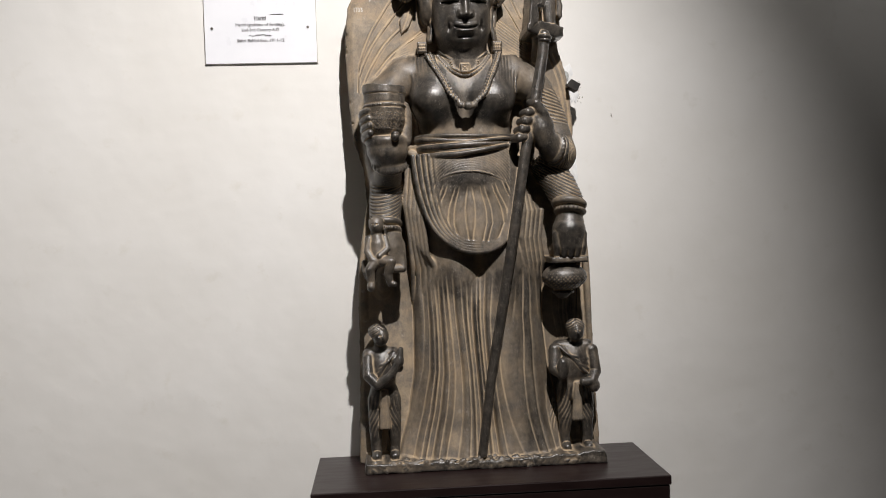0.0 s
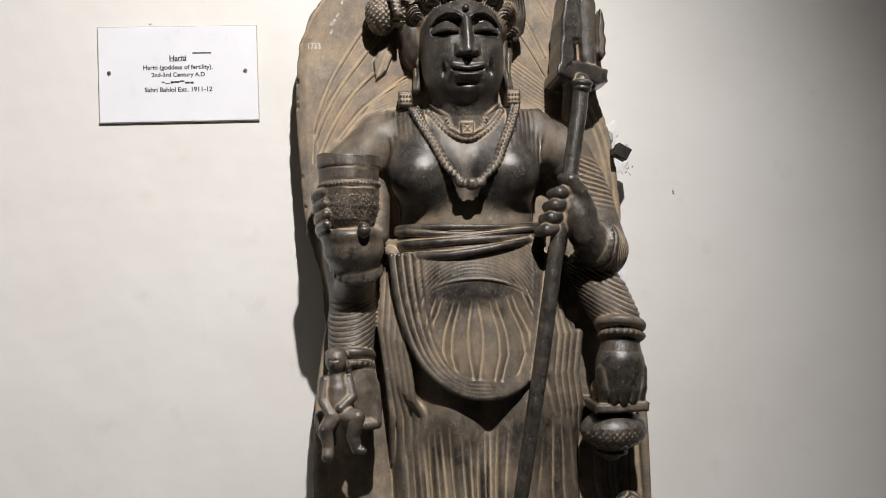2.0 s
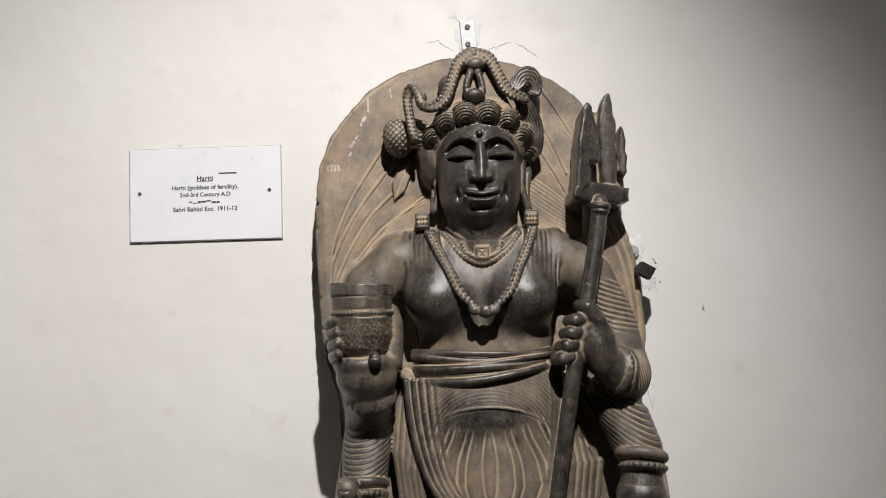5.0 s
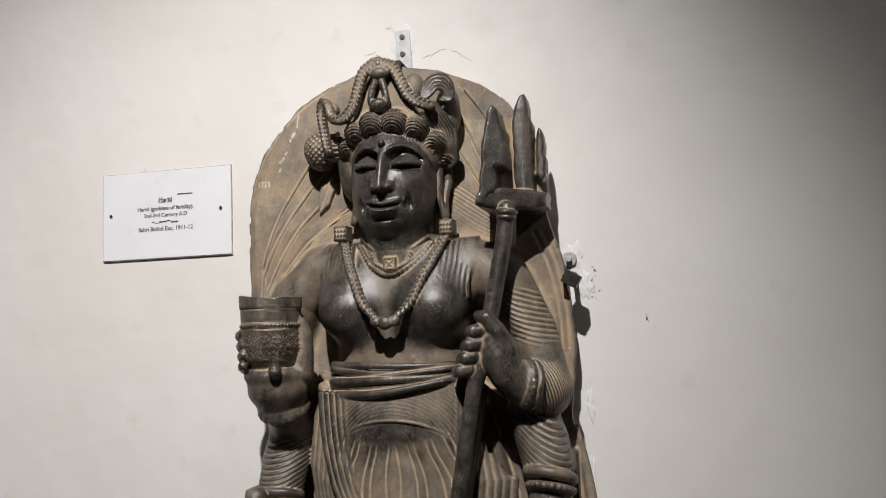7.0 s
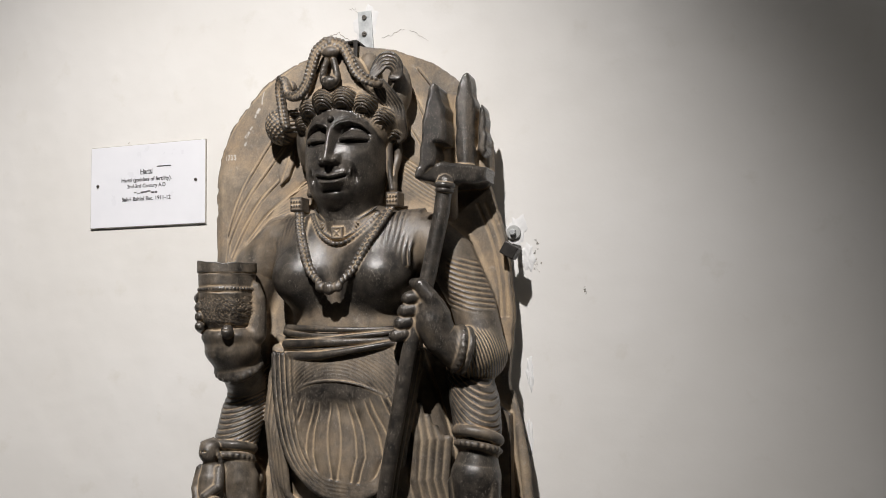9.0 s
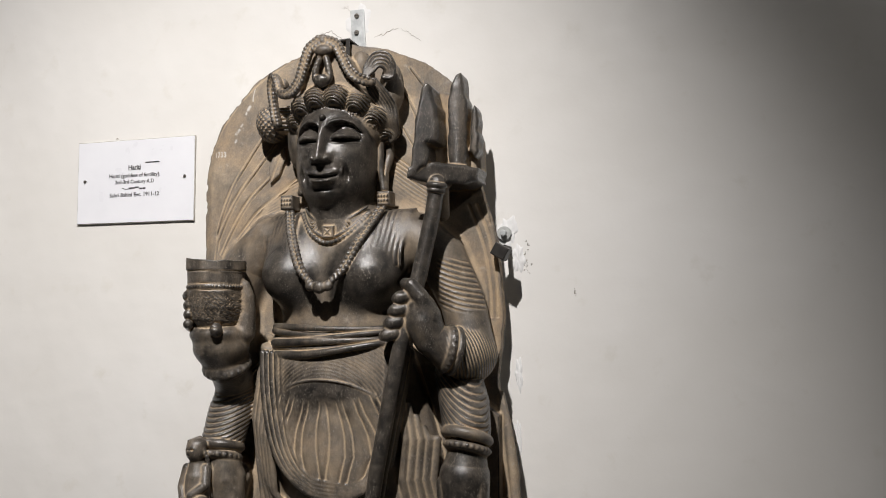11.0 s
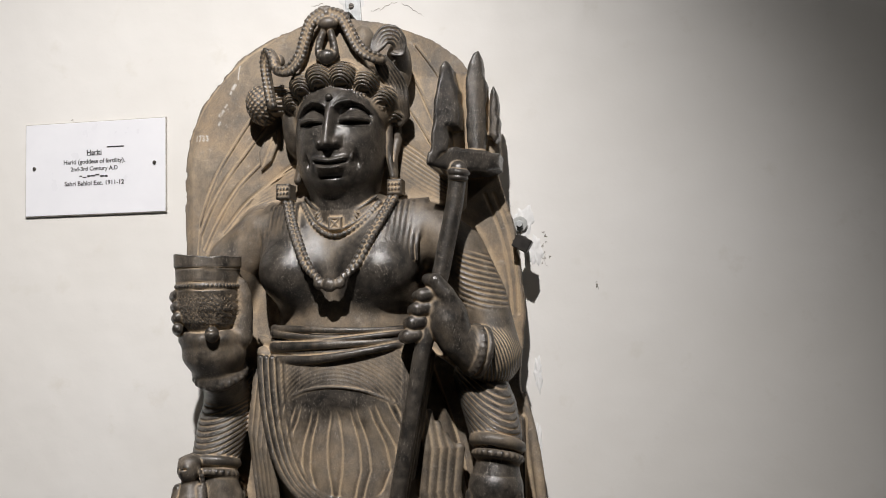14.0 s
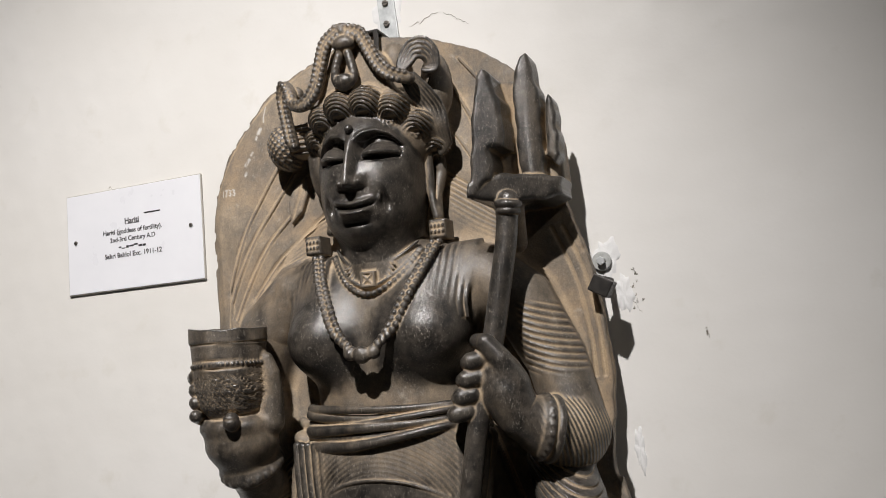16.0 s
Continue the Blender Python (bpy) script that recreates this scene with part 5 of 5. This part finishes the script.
def crack(points, width, seed):
    """A thin jagged line of dirt in the paint."""
    rnd = random.Random(seed)
    path = []
    for (ax, az), (bx, bz) in zip(points[:-1], points[1:]):
        for k in range(7):
            t = k / 7
            path.append((ax + t * (bx - ax) + rnd.gauss(0, 0.0012), az + t * (bz - az) + rnd.gauss(0, 0.0016)))
    path.append(points[-1])
    bm = bmesh.new()
    rows = []
    for i, (x, z) in enumerate(path):
        w = width * (0.25 + 0.75 * math.sin(math.pi * (i + 0.3) / len(path))) * rnd.uniform(0.6, 1.3)
        rows.append([bm.verts.new(c) for c in ((x, 0.0008, z - w / 2), (x, -0.0005, z - w / 4), (x, -0.0005, z + w / 4), (x, 0.0008, z + w / 2))])
    for a, b in zip(rows[:-1], rows[1:]):
        for i in range(3):
            bm.faces.new((a[i], a[i + 1], b[i + 1], b[i]))
    return bm


def wall_mark(name, bm, mat, label):
    return tagged(part(name, bm, mat), label, "wall mark", kind="structure")


for c, w, h, seed in (((0.085, 1.998), 0.050, 0.085, 1), ((0.398, 1.552), 0.040, 0.060, 2), ((0.418, 1.500), 0.026, 0.060, 3), ((0.415, 1.15), 0.012, 0.10, 4),
                      ((0.418, 1.28), 0.016, 0.06, 5)):
    wall_mark("plaster_patch", patch(c, w, h, seed), PLASTER, "rough smear of white repair plaster on the wall")
for pts, w, seed in ((((0.000, 1.985), (0.022, 1.987), (0.038, 1.974), (0.056, 1.966)), 0.0022, 1), (((0.118, 1.966), (0.140, 1.971), (0.172, 1.979)), 0.0018, 2),
                     (((0.180, 1.975), (0.200, 1.966), (0.222, 1.948)), 0.0016, 3), (((0.070, 2.02), (0.060, 2.035), (0.048, 2.036)), 0.0014, 4),
                     (((0.420, 1.50), (0.432, 1.488), (0.440, 1.470)), 0.0014, 5), (((-0.505, 1.792), (-0.498, 1.790)), 0.0016, 6)):
    wall_mark("crack", crack(pts, w, seed), CRACK, "fine dark crack in the wall paint")
rnd = random.Random(21)
for k in range(14):
    x, z = 0.430 + rnd.gauss(0, 0.008), 1.505 + rnd.gauss(0, 0.016)
    wall_mark("fleck", crack(((x, z), (x + rnd.uniform(-0.003, 0.004), z + rnd.uniform(-0.004, 0.005))), 0.0022, 30 + k), CRACK, "small dark fleck in the repair plaster")
wall_mark("scratch", crack(((0.525, 1.441), (0.527, 1.435), (0.529, 1.430)), 0.004, 9), CRACK, "small dark scratch in the wall paint")
